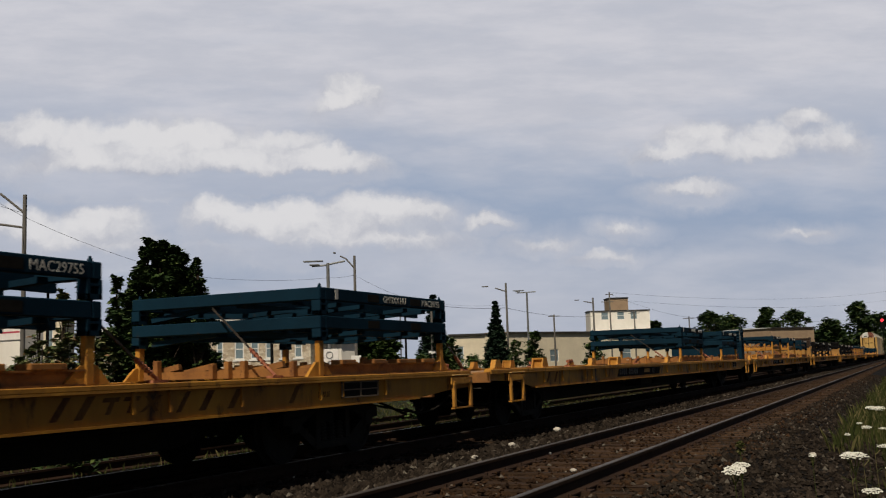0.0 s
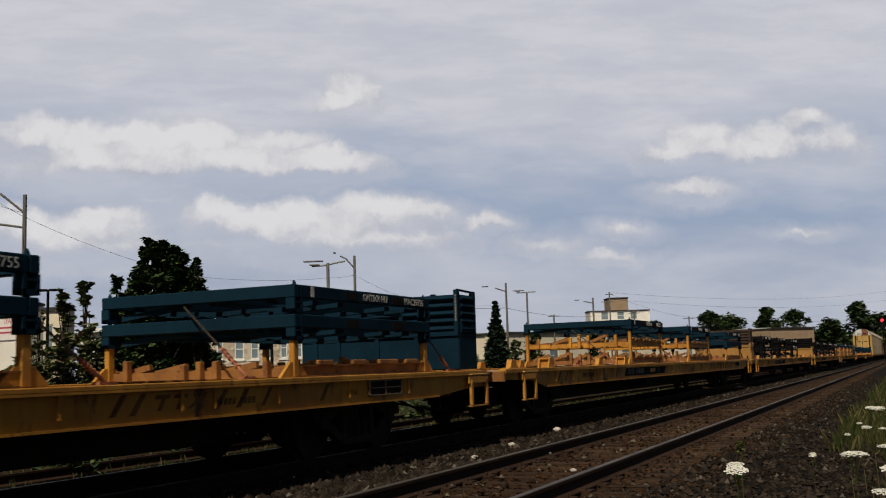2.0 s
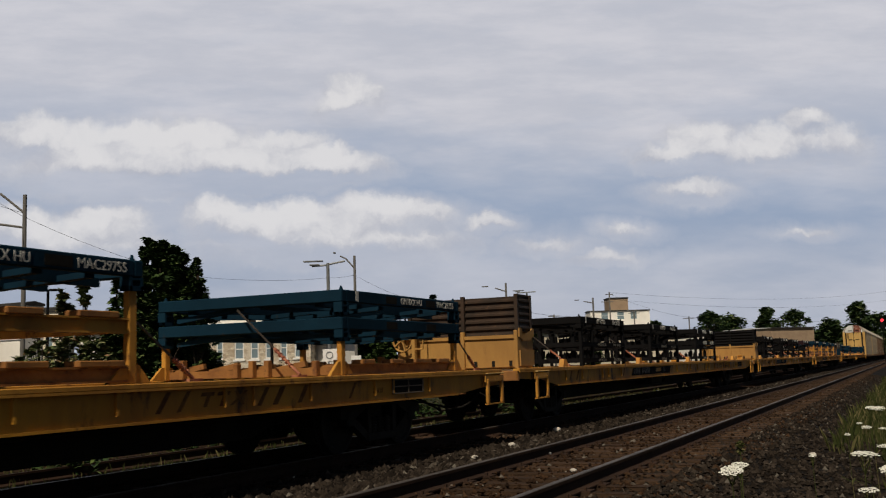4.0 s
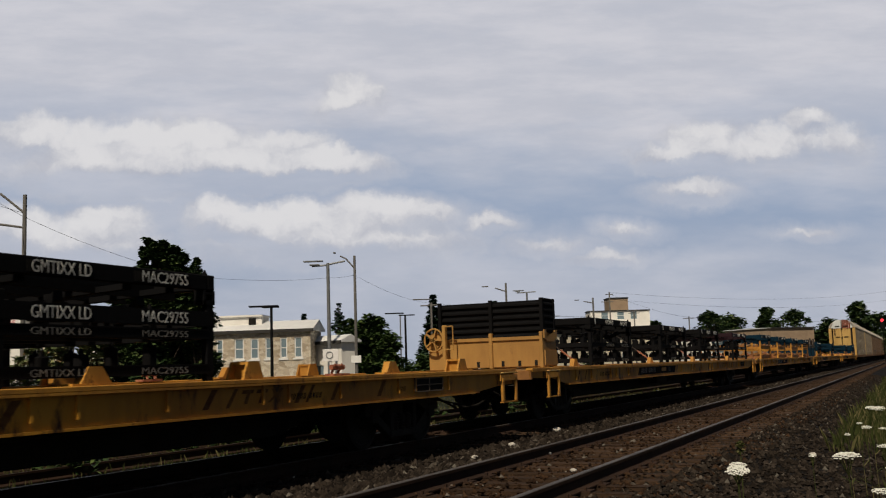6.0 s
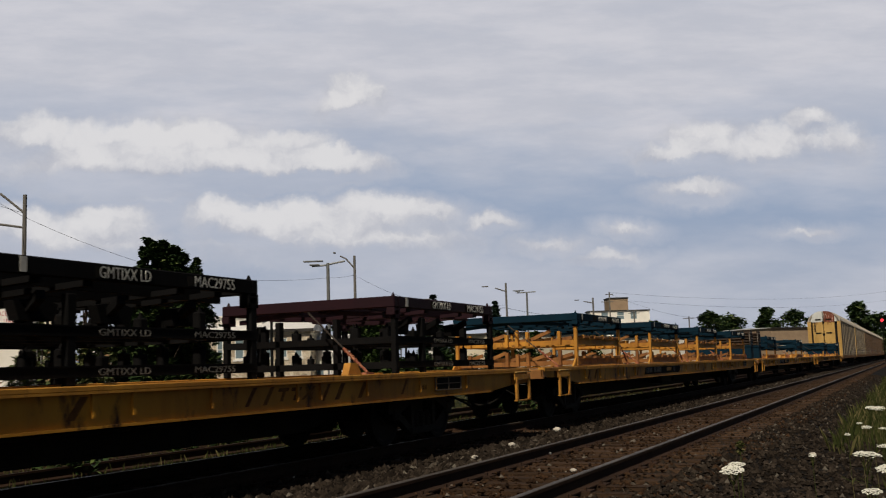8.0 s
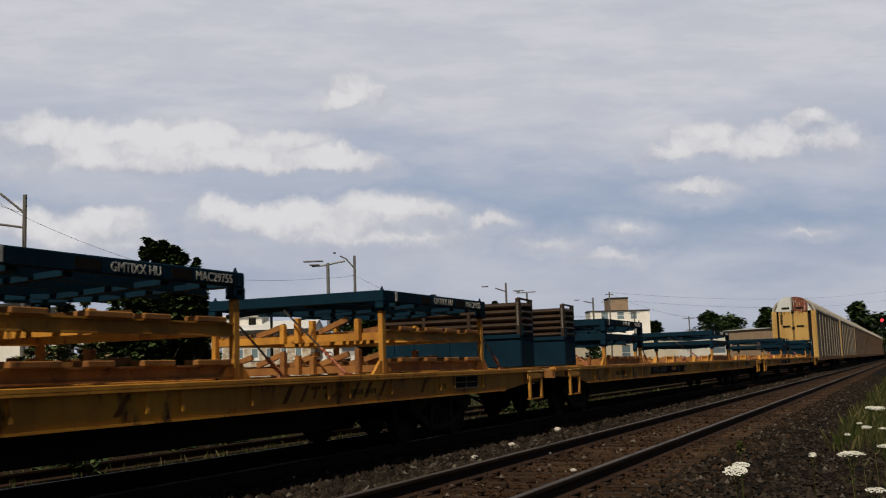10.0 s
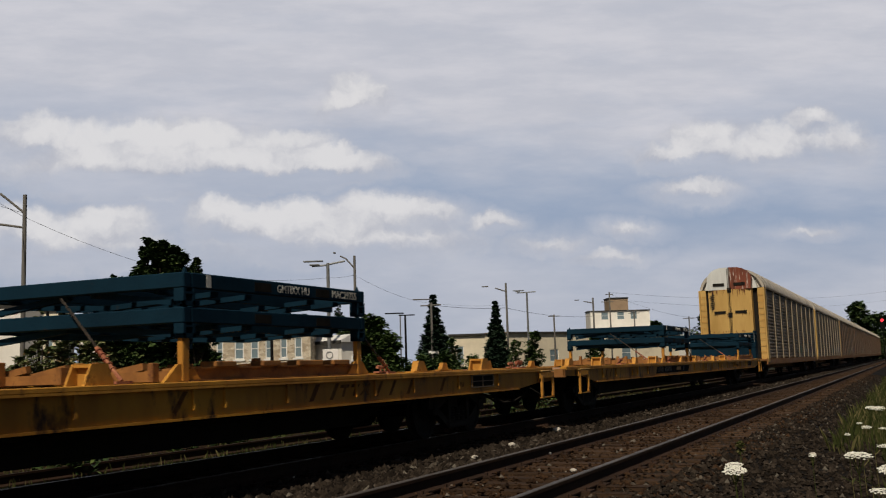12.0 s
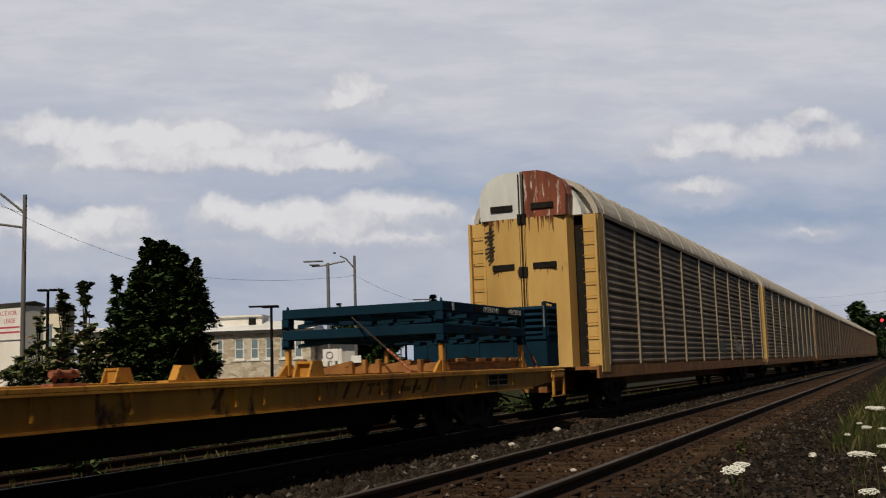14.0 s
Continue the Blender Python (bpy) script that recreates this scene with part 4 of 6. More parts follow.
# no-entry style round notice on the annexe's corner
nb = thing("notice_board", pose(*(-39.38, 64.12, 2.57)), "white square notice board with a round mark", "sign")
nb.rotation_euler = (0, 0, AZ)
bm = bmesh.new()
bm_box(bm, 0, 0, -0.75, 1.15, 0.06, 0.15, 0.01)
bm_box(bm, 0.5, 0.06, -4.2, 0.62, 0.14, 0.1)
part("board", bm, SIGN_WHITE, nb)
bm = bmesh.new()
for i in range(20):
    a0, a1 = i * math.pi / 10, (i + 1) * math.pi / 10
    bm_bar(bm, (0.5 + 0.24 * math.cos(a0), -0.01, -0.3 + 0.24 * math.sin(a0)), (0.5 + 0.24 * math.cos(a1), -0.01, -0.3 + 0.24 * math.sin(a1)), 0.06)
part("round_mark", bm, POLE_STEEL, nb)

# railway signal with red lamps beyond the curve of the shoulder
SIGNAL_RED = bpy.data.materials.new("red_signal_lamp")
SIGNAL_RED.use_nodes = True
SIGNAL_RED.node_tree.nodes["Principled BSDF"].inputs["Base Color"].default_value = (0.6, 0.02, 0.03, 1)
SIGNAL_RED.node_tree.nodes["Principled BSDF"].inputs["Emission Color"].default_value = (1.0, 0.03, 0.05, 1)
SIGNAL_RED.node_tree.nodes["Principled BSDF"].inputs["Emission Strength"].default_value = 1.5
sx, sy, sz = (-3.75, 168.06, 6.23)
sig = thing("signal_mast", pose(sx, sy, GROUND_Z), "dark railway signal mast with a lit red lamp", "signal")
bm = bmesh.new()
bm_bar(bm, (0, 0, 0), (0, 0, sz - GROUND_Z + 0.3), 0.14, sides=8)
part("mast", bm, POLE_BLACK, sig)
bm = bmesh.new()
bm_box(bm, -0.3, -0.12, sz - GROUND_Z - 1.4, 0.3, 0.12, sz - GROUND_Z + 0.3, 0.05)
part("head", bm, POLE_BLACK, sig)
for dz in (-0.1,):
    bm = bmesh.new()
    bm_bar(bm, (0, -0.12, sz - GROUND_Z + dz), (0, -0.2, sz - GROUND_Z + dz), 0.5, 0.44, sides=14)
    part("lamp", bm, SIGNAL_RED, sig, "lit red lamp")


# ---- white umbel flowers on the shoulder ----
def make_flower(top, r, seed):
    rng = random.Random(seed)
    x, y, z = top
    zb = bed_height(x) - 0.02
    f = thing("wild_carrot", pose(x, y, zb), "white flat-topped wild carrot flower on a green stem", "flower", "wild carrots on the shoulder")
    H = max(0.12, z - zb)
    bm = bmesh.new()
    bm_bar(bm, (0.03, 0.02, 0), (0.01, 0, H * 0.5), 0.008, 0.006, sides=6)
    bm_bar(bm, (0.01, 0, H * 0.5), (0, 0, H * 0.88), 0.006, 0.005, sides=6)
    for i in range(9):
        a = i * 0.698
        bm_bar(bm, (0, 0, H * 0.88), (math.cos(a) * r * 0.6, math.sin(a) * r * 0.6, H - 0.01), 0.003, sides=4)
    for i in range(4):
        a = rng.uniform(0, 6.28)
        zz = H * rng.uniform(0.2, 0.6)
        bm_bar(bm, (0.01, 0, zz), (math.cos(a) * 0.09, math.sin(a) * 0.09, zz + 0.05), 0.012, 0.002, sides=4)
    part("stem", bm, BLADE, f)
    bm = bmesh.new()
    for i in range(70):
        a, q = i * 2.4, math.sqrt((i + 0.5) / 70) * r * rng.uniform(0.9, 1.08)
        c = Vector((math.cos(a) * q, math.sin(a) * q, H - 0.12 * q * q / r + rng.uniform(-0.004, 0.004)))
        bmesh.ops.create_icosphere(bm, subdivisions=1, radius=r * 0.115, matrix=Matrix.LocRotScale(c, None, (1, 1, 0.45)))
    bmesh.ops.rotate(bm, verts=bm.verts, cent=(0, 0, H), matrix=Matrix.Rotation(radians(rng.uniform(6, 18)), 3, Vector((math.cos(AZ - 0.4), math.sin(AZ - 0.4), 0))))
    part("umbel", bm, PETAL, f)
    return f


FLOWERS = []
for i, (p, r) in enumerate((((-1.07, 6.63, 0.40), 0.075), ((-1.13, 7.16, 0.38), 0.06), ((-0.34, 6.47, 0.52), 0.075), ((-0.24, 6.14, 0.35), 0.055), ((-0.81, 8.94, 0.28), 0.03), ((-0.33, 10.60, 0.58), 0.06), ((-0.42, 9.85, 0.45), 0.045),
                            ((-0.27, 9.22, 0.48), 0.03), ((-0.48, 12.66, 0.49), 0.06), ((-0.54, 11.21, 0.40), 0.03), ((-0.23, 7.98, 0.44), 0.05), ((-0.66, 11.17, 0.29), 0.03), ((-0.15, 6.61, 0.42), 0.07))):
    FLOWERS.append(make_flower(p, r, i))

# a rounded seed head beside the track
sh = thing("seed_head", pose((-1.27, 8.21, 0.42)[0], (-1.27, 8.21, 0.42)[1], bed_height((-1.27, 8.21, 0.42)[0]) - 0.02), "round green seed head on a stem", "weed")
hz = (-1.27, 8.21, 0.42)[2] - bed_height((-1.27, 8.21, 0.42)[0])
bm = bmesh.new()
bm_bar(bm, (0, 0, 0), (0, 0, hz), 0.008, sides=6)
part("stem", bm, BLADE, sh)
bm = bmesh.new()
for i in range(60):
    a, b = RNG.uniform(0, 6.28), RNG.uniform(-1.3, 1.5)
    d = Vector((math.cos(a) * math.cos(b), math.sin(a) * math.cos(b), math.sin(b) * 1.2))
    bm_bar(bm, Vector((0, 0, hz)) + d * 0.01, Vector((0, 0, hz)) + d * 0.045, 0.014, 0.004, sides=4)
part("head", bm, BLADE, sh)


# ======== the train ========
PITCH_CAR = 29.32
GAP_ONE = 14.93                          # the first coupling's place along the train
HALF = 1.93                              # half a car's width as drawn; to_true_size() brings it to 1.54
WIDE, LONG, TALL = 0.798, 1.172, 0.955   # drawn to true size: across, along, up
DECK_Z = 1.085


def wheelset_bm():
    bm = bmesh.new()
    prof = [(0.0, 0.075), (0.70, 0.075), (0.72, 0.16), (0.735, 0.37), (0.735, 0.45), (0.765, 0.45), (0.775, 0.425), (0.86, 0.42), (0.87, 0.37),
            (0.84, 0.34), (0.83, 0.14), (0.89, 0.11), (0.89, 0.07), (1.02, 0.07), (1.02, 0.0)]
    n = 28
    full = [(-x, r) for x, r in prof[::-1]] + prof[1:]
    rings = []
    for x, r in full:
        rings.append([bm.verts.new((x, r * math.cos(2 * math.pi * i / n), r * math.sin(2 * math.pi * i / n))) for i in range(n)] if r > 0 else None)
    for a, b in zip(rings[:-1], rings[1:]):
        if a and b:
            for i in range(n):
                bm.faces.new((a[i], b[i], b[(i + 1) % n], a[(i + 1) % n]))
    for s in (-1, 1):                    # bolted bearing cap
        for k in range(3):
            a = k * 2.094
            bm_bar(bm, (s * 1.00, 0.045 * math.cos(a), 0.045 * math.sin(a)), (s * 1.035, 0.045 * math.cos(a), 0.045 * math.sin(a)), 0.022, sides=6)
    return bm


WHEELSET_MESH = None


def make_truck(car, y):
    """A three-piece freight truck: two side frames, bolster, springs and two wheelsets."""
    global WHEELSET_MESH
    bm = bmesh.new()
    bm_box(bm, -0.95, -0.19, 0.38, 0.95, 0.19, 0.66, 0.03)
    truck = part("truck", bm, STEEL_DARK, car, "grimy three-piece freight truck", at=pose(0, y, 0))
    for s in (-1, 1):
        bm = bmesh.new()
        x = s * 0.99
        top = [(-1.15, 0.60), (-0.95, 0.66), (-0.45, 0.74), (0.45, 0.74), (0.95, 0.66), (1.15, 0.60), (1.15, 0.46), (0.75, 0.46), (0.42, 0.60), (-0.42, 0.60), (-0.75, 0.46), (-1.15, 0.46)]
        bm_prism(bm, top, "x", x - 0.07, x + 0.07)
        for e in (-1, 1):
            bm_bar(bm, (x, e * 0.92, 0.50), (x, e * 0.42, 0.20), 0.11, 0.10)
            bm_box(bm, x - 0.06, e * 0.36 - 0.05, 0.2, x + 0.06, e * 0.36 + 0.05, 0.62)
            bm_box(bm, x - 0.09, e * 0.89 - 0.11, 0.36, x + 0.09, e * 0.89 + 0.11, 0.56, 0.02)
        bm_box(bm, x - 0.08, -0.44, 0.13, x + 0.08, 0.44, 0.23, 0.02)
        part("side_frame", bm, STEEL_DARK, truck)
        for j in (-0.2, 0.0, 0.2):
            bm = bmesh.new()
            for z in range(5):
                bm_bar(bm, (x, j, 0.235 + z * 0.042), (x, j, 0.258 + z * 0.042), 0.15, sides=10)
            bm_bar(bm, (x, j, 0.23), (x, j, 0.455), 0.10, sides=8)
            part("spring", bm, STEEL_DARK, truck)
    if WHEELSET_MESH is None:
        WHEELSET_MESH = mesh_of("wheelset", wheelset_bm(), STEEL_DARK)
    for e in (-1, 1):
        piece("wheelset", WHEELSET_MESH, truck, pose(0, e * 0.89, 0.42))
    return truck


def bracket_bm():
    """Deck pedestal: two gusset cheeks and a sloped cap."""
    bm = bmesh.new()
    o = [(-0.19, 0.0), (0.19, 0.0), (0.11, 0.23), (-0.10, 0.23)]
    bm_prism(bm, o, "x", 0.0, 0.04)
    bm_prism(bm, o, "x", -0.30, -0.26)
    bm_box(bm, -0.26, -0.10, 0.19, 0.0, 0.11, 0.226)
    bm_box(bm, -0.26, -0.05, 0.0, 0.0, -0.02, 0.21)
    bm_box(bm, -0.26, 0.06, 0.0, 0.0, 0.09, 0.21)
    bmesh.ops.scale(bm, vec=(0.85, 0.8, 0.85), verts=bm.verts)
    return bm


BRACKET_MESH = mesh_of("deck_bracket", bracket_bm(), YELLOW)


def low_bracket_bm():
    bm = bmesh.new()
    bm_prism(bm, [(-0.19, 0), (0.19, 0), (0.06, 0.19), (-0.10, 0.19)], "x", -0.1, 0.03)
    bm_box(bm, -0.14, -0.30, 0.0, 0.05, 0.30, 0.025)
    bmesh.ops.scale(bm, vec=(0.9, 0.85, 0.9), verts=bm.verts)
    return bm


LOW_BRACKET_MESH = mesh_of("deck_shoe", low_bracket_bm(), YELLOW)


def winch_bm():
    bm = bmesh.new()
    bm_box(bm, -0.12, -0.16, 0.0, 0.04, 0.16, 0.03)
    for y in (-0.08, 0.05):
        bm_bar(bm, (-0.08, y, 0.03), (0.0, y, 0.15), 0.035, sides=8)
    bm_bar(bm, (-0.04, -0.13, 0.11), (-0.04, 0.12, 0.11), 0.07, sides=10)
    return bm


WINCH_MESH = mesh_of("tie_down_winch", winch_bm(), STRAP)


def make_flatcar():
    car = thing("flatcar", pose(TRACK_B, 0, 0), "weathered yellow long-deck steel flatcar with rust-streaked side sills", "flatcar", "flatcars of the train")
    L = 12.15
    bm = bmesh.new()
    bm_box(bm, -HALF + 0.08, -L + 0.05, 1.0, HALF - 0.08, L - 0.05, 1.045)
    part("deck", bm, DECK, car, "worn rusty brown steel deck")
    for s in (-1, 1):
        bm = bmesh.new()
        bm_box(bm, s * (HALF - 0.16), -L, 1.035, s * (HALF + 0.005), L, DECK_Z, 0.008)
        bm_box(bm, s * (HALF - 0.012), -L, 1.012, s * (HALF + 0.005), L, 1.036)
        part("deck_edge", bm, YELLOW, car, "sunlit yellow deck edge rail")
        bm = bmesh.new()
        out = [(-L, 1.03), (-L, 0.90), (-L + 1.1, 0.86), (-L + 1.9, 0.715), (L - 1.5, 0.715), (L - 0.6, 0.80), (L, 0.82), (L, 1.03)]
        bm_prism(bm, out, "x", s * (HALF - 0.085), s * (HALF - 0.055))
        bm_box(bm, s * (HALF - 0.16), -L + 1.9, 0.705, s * (HALF - 0.03), L - 1.5, 0.73)
        sill = part("side_sill", bm, SILL, car, "streaked dark yellow side sill")
        bm = bmesh.new()
        y = -L + 2.3
        k = 0
        while y < L - 1.6:
            if not (-5.6 < y < -1.6):
                bm_prism(bm, [(y, 0.80), (y + 0.03, 0.80), (y + 0.03, 1.03), (y, 1.03)], "x", s * (HALF - 0.056), s * (HALF - 0.02))
            k += 1
            y += (0.42, 0.95, 1.3)[k % 3]
        split("stake_rib", bm, SILL, sill)
        # steel grille with its frame over a plate painted with an opening's shade, and a paint patch
        bm = bmesh.new()
        bm_box(bm, s * (HALF - 0.06), L - 3.3, 0.80, s * (HALF - 0.035), L - 2.55, 1.0)
        g = part("sill_opening", bm, SHADE_BLACK, sill, "dark plate painted as the shade of a sill opening")
        bm = bmesh.new()
        for z in (0.80, 0.895, 0.99):
            bm_box(bm, s * (HALF - 0.04), L - 3.32, z, s * (HALF - 0.02), L - 2.53, z + 0.016)
        for yy in (-3.32, -2.93, -2.55):
            bm_box(bm, s * (HALF - 0.04), L + yy, 0.80, s * (HALF - 0.02), L + yy + 0.016, 1.0)
        part("grille", bm, GALV, sill)
        for y0, w in ((-5.4, 3.7),):
            bm = bmesh.new()
            bm_prism(bm, [(y0, 0.785), (y0 + w, 0.785), (y0 + w + 0.15, 0.98), (y0 + 0.15, 0.98)], "x", s * (HALF - 0.056), s * (HALF - 0.0535))
            part("stencil_panel", bm, SHADE_BLACK, sill, "black painted lettering panel")
        # steps under the corners and grab irons
        for a, b in ((-L + 0.75, -L + 1.25), (L - 0.55, L - 0.03)):
            bm = bmesh.new()
            x = s * (HALF + 0.0)
            for yy in (a, b):
                bm_box(bm, x - 0.03, yy - 0.034, 0.52, x + 0.03, yy + 0.034, 0.93, 0.01)
            bm_box(bm, x - 0.05, a - 0.034, 0.50, x + 0.03, b + 0.034, 0.52)
            bm_box(bm, x - 0.02, a - 0.08, 0.88, x + 0.012, b + 0.06, 0.985)
            part("corner_step", bm, YELLOW, car, "yellow stirrup step")
            bm = bmesh.new()
            for yy in (a - 0.05, b + 0.02):
                bm_bar(bm, (x - 0.05, yy, 1.02), (x + 0.045, yy, 1.02), 0.022, sides=6)
            bm_bar(bm, (x + 0.045, a - 0.05, 1.02), (x + 0.045, b + 0.02, 1.02), 0.024, sides=6)
            part("grab_iron", bm, YELLOW_CLEAN, car)
    bm = bmesh.new()
    for x in (-0.40, 0.34):
        bm_prism(bm, [(-L + 3.4, 1.0), (-L + 3.4, 0.66), (-L + 4.6, 0.33), (L - 4.6, 0.33), (L - 3.4, 0.66), (L - 3.4, 1.0)], "x", x, x + 0.06)
    bm_box(bm, -0.42, -L + 4.6, 0.31, 0.42, L - 4.6, 0.335)
    bm_box(bm, -0.30, -L + 0.2, 0.72, 0.30, L - 0.2, 1.0)
    for y in np.arange(-L + 1.6, L - 1.0, 2.1):
        bm_box(bm, -HALF + 0.12, y - 0.05, 0.84, HALF - 0.12, y + 0.05, 1.0)
    part("centre_sill", bm, STEEL_DARK, car, "deep black centre sill and crossbearers")
    bm = bmesh.new()
    for x in (-0.9, 0.95):
        bm_bar(bm, (x, -L + 3, 0.62), (x, L - 3, 0.62), 0.045, sides=6)
    for y in np.arange(-8.0, 8.1, 2.6):
        bm_box(bm, 0.92, y - 0.02, 0.60, 0.98, y + 0.02, 0.85)
    bm_box(bm, 0.5, -1.4, 0.45, 1.1, -0.2, 0.8, 0.04)
    bm_bar(bm, (0.8, 0.6, 0.62), (0.8, 1.7, 0.62), 0.34, sides=12)
    part("brake_gear", bm, STEEL_DARK, car, "grimy brake pipe, reservoir and rods")
    for e in (-1, 1):
        bm = bmesh.new()
        bm_box(bm, -HALF + 0.04, e * (L - 0.07), 0.86, HALF - 0.04, e * L, 1.04, 0.01)
        bm_box(bm, -0.55, e * (L - 0.15), 0.62, 0.55, e * (L - 0.02), 0.90, 0.02)
        part("end_sill", bm, RUSTY_YELLOW, car)
        bm = bmesh.new()
        bm_box(bm, -0.09, e * (L - 0.1), 0.64, 0.09, e * (L + 0.22), 0.84, 0.02)
        bm_prism(bm, [(-0.16, e * (L + 0.18)), (0.15, e * (L + 0.18)), (0.17, e * (L + 0.36)), (0.02, e * (L + 0.30)), (-0.13, e * (L + 0.37))], "z", 0.60, 0.88)
        part("coupler", bm, RAIL_RUST, car, "rusty knuckle coupler")
        bm = bmesh.new()
        pts = [(0.42, e * (L - 0.9), 0.70), (0.55, e * (L - 0.4), 0.50), (0.50, e * (L - 0.05), 0.40), (0.35, e * (L + 0.2), 0.38), (0.2, e * (L + 0.34), 0.46)]
        for a, b in zip(pts[:-1], pts[1:]):
            bm_bar(bm, a, b, 0.045, sides=8)
        part("air_hose", bm, SHADE_BLACK, car, "hanging black brake hose")
        bm = bmesh.new()
        pts = [(1.25, e * (L - 2.0), 0.66), (1.35, e * (L - 1.2), 0.52), (1.30, e * (L - 0.7), 0.46), (1.1, e * (L - 0.3), 0.50), (0.9, e * (L - 0.1), 0.66)]
        for a, b in zip(pts[:-1], pts[1:]):
            bm_bar(bm, a, b, 0.03, sides=6)
        part("uncoupling_rod", bm, SHADE_BLACK, car, "bent black uncoupling rod")
        make_truck(car, e * (L - 2.75))
    return car


def letters(car, body, y, z, size, mat=None, shear=0.25, s=1):
    """Stencilled characters on the near sill."""
    me = text_mesh(body, size, shear)
    me.materials.append(mat or GREY_STENCIL)
    ob = new("lettering", me)
    ob.parent = car
    ob.matrix_basis = Matrix.Translation((HALF - 0.05, y, z)) @ Matrix(((0, 0, 1, 0), (1, 0, 0, 0), (0, 1, 0, 0), (0, 0, 0, 1)))
    return ob


def mark_bars(parent, x, y, z, h, groups, mat, name="stencil_mark"):
    """Unreadable or private marks as slanted bars of their size."""
    bm = bmesh.new()
    for count, w in groups:
        for _ in range(count):
            k = h * 0.25
            bm_prism(bm, [(y, z), (y + w * 0.2, z), (y + w * 0.2 + k, z + h), (y + k, z + h)], "x", x, x + 0.003)
            bm_prism(bm, [(y + w * 0.42, z), (y + w * 0.6, z), (y + w * 0.6 + k, z + h), (y + w * 0.42 + k, z + h)], "x", x, x + 0.003)
            y += w
        y += w * 0.8
    part(name, bm, mat, parent)


first_car = make_flatcar()
CARS = [first_car] + [copy_thing(first_car, pose(TRACK_B, 0, 0)) for _ in range(7)]
BARE = {1: ((-11.6, -2.5), (-0.5, -0.3)), 2: ((-11.7, -4.5),), 3: ((3.8, 11.6),), 6: ((-4.5, 2.5), (7.5, 11.7)), 7: ((-11.6, 5.0),), 0: ((0.9, 1.5),), 4: (), 5: ()}
CAR_LABELS = ["carrying blue racks", "half empty with pedestals along its deck", "with tan pallets under blue racks", "with black racks and an empty tail",
              "with a yellow bulkhead and black racks", "loaded with tan pallets", "with a rusty bin and blue racks", "mostly empty with one blue rack"]
for k, car in enumerate(CARS):
    centre = GAP_ONE + (k - 1) * PITCH_CAR + PITCH_CAR / 2
    MOVERS.append((car, TRACK_B, centre, 0.0))
    tagged(car, "weathered yellow steel flatcar " + CAR_LABELS[k])
    rng = random.Random(k)
    for a, b in BARE[k]:
        y, i = a, 0
        while y < b:
            for s in (1, -1):
                mesh, name = ((LOW_BRACKET_MESH, "deck_shoe"), (BRACKET_MESH, "deck_bracket"), (WINCH_MESH, "tie_down_winch"))[i % 3]
                piece(name, mesh, car, Matrix.Translation((s * (HALF - 0.13), y + rng.uniform(-0.1, 0.1), DECK_Z - 0.002)) @ Matrix.Rotation(0 if s > 0 else math.pi, 4, "Z"))
            y += (1.9, 1.5, 1.3)[i % 3]
            i += 1
    if k % 2 == 0:
        mark_bars(car, HALF - 0.0535, -8.3, 0.84, 0.09, ((3, 0.09), (5, 0.08)), SHADE_BLACK)
        mark_bars(car, HALF - 0.0525, -5.1, 0.83, 0.14, ((4, 0.14), (6, 0.12)), GREY_STENCIL)
    else:
        mark_bars(car, HALF - 0.0525, -5.2, 0.83, 0.15, ((4, 0.15), (6, 0.13)), GREY_STENCIL)
        mark_bars(car, HALF - 0.0535, 6.2, 0.83, 0.07, ((5, 0.06), (4, 0.06)), SHADE_BLACK)
    bm = bmesh.new()
    bm_prism(bm, [(-3.15, 0.85), (-2.65, 0.85), (-2.62, 0.95), (-3.12, 0.95)], "x", HALF - 0.054, HALF - 0.051)
    part("paint_patch", bm, YELLOW, car, "plain yellow paint patch")
    letters(car, "R1", -2.4, 0.83, 0.19)
    # slanted brown slashes along the near sill, slightly uneven in place and width
    bm = bmesh.new()
    for y in (-9.7, -9.3, -6.1, 2.8, 4.9, 5.2, 6.25, 6.5, 6.9, 7.9):
        y += rng.uniform(-0.06, 0.06)
        w = rng.uniform(0.05, 0.09)
        bm_prism(bm, [(y, 0.79), (y + w, 0.79), (y + w + 0.13, 0.99), (y + 0.13, 0.99)], "x", HALF - 0.0545, HALF - 0.0525)
    split("worn_slash", bm, MARK_BROWN, car)
    bm = bmesh.new()
    for y in (5.45, 5.67):
        bm_prism(bm, [(y, 0.93), (y + 0.17, 0.93), (y + 0.19, 0.97), (y + 0.02, 0.97)], "x", HALF - 0.0545, HALF - 0.0525)
        bm_prism(bm, [(y + 0.03, 0.82), (y + 0.08, 0.82), (y + 0.13, 0.932), (y + 0.08, 0.932)], "x", HALF - 0.0545, HALF - 0.0525)
    bm_prism(bm, [(5.84, 0.82), (5.89, 0.82), (6.11, 0.97), (6.06, 0.97)], "x", HALF - 0.0545, HALF - 0.0525)
    bm_prism(bm, [(6.01, 0.82), (6.06, 0.82), (5.96, 0.97), (5.91, 0.97)], "x", HALF - 0.0543, HALF - 0.0523)
    part("worn_emblem", bm, MARK_BROWN, car, "faded brown emblem on the sill")
    mark_bars(car, HALF - 0.0535, 8.4, 0.83, 0.07, ((3, 0.08),), MARK_BROWN)


# ---- racks and bins on the flatcars; local origin: the near front foot on the deck, y along the train, x across ----
RX0, RX1 = -3.60, 0.0                    # a rack reaches across the deck
RL = 3.05


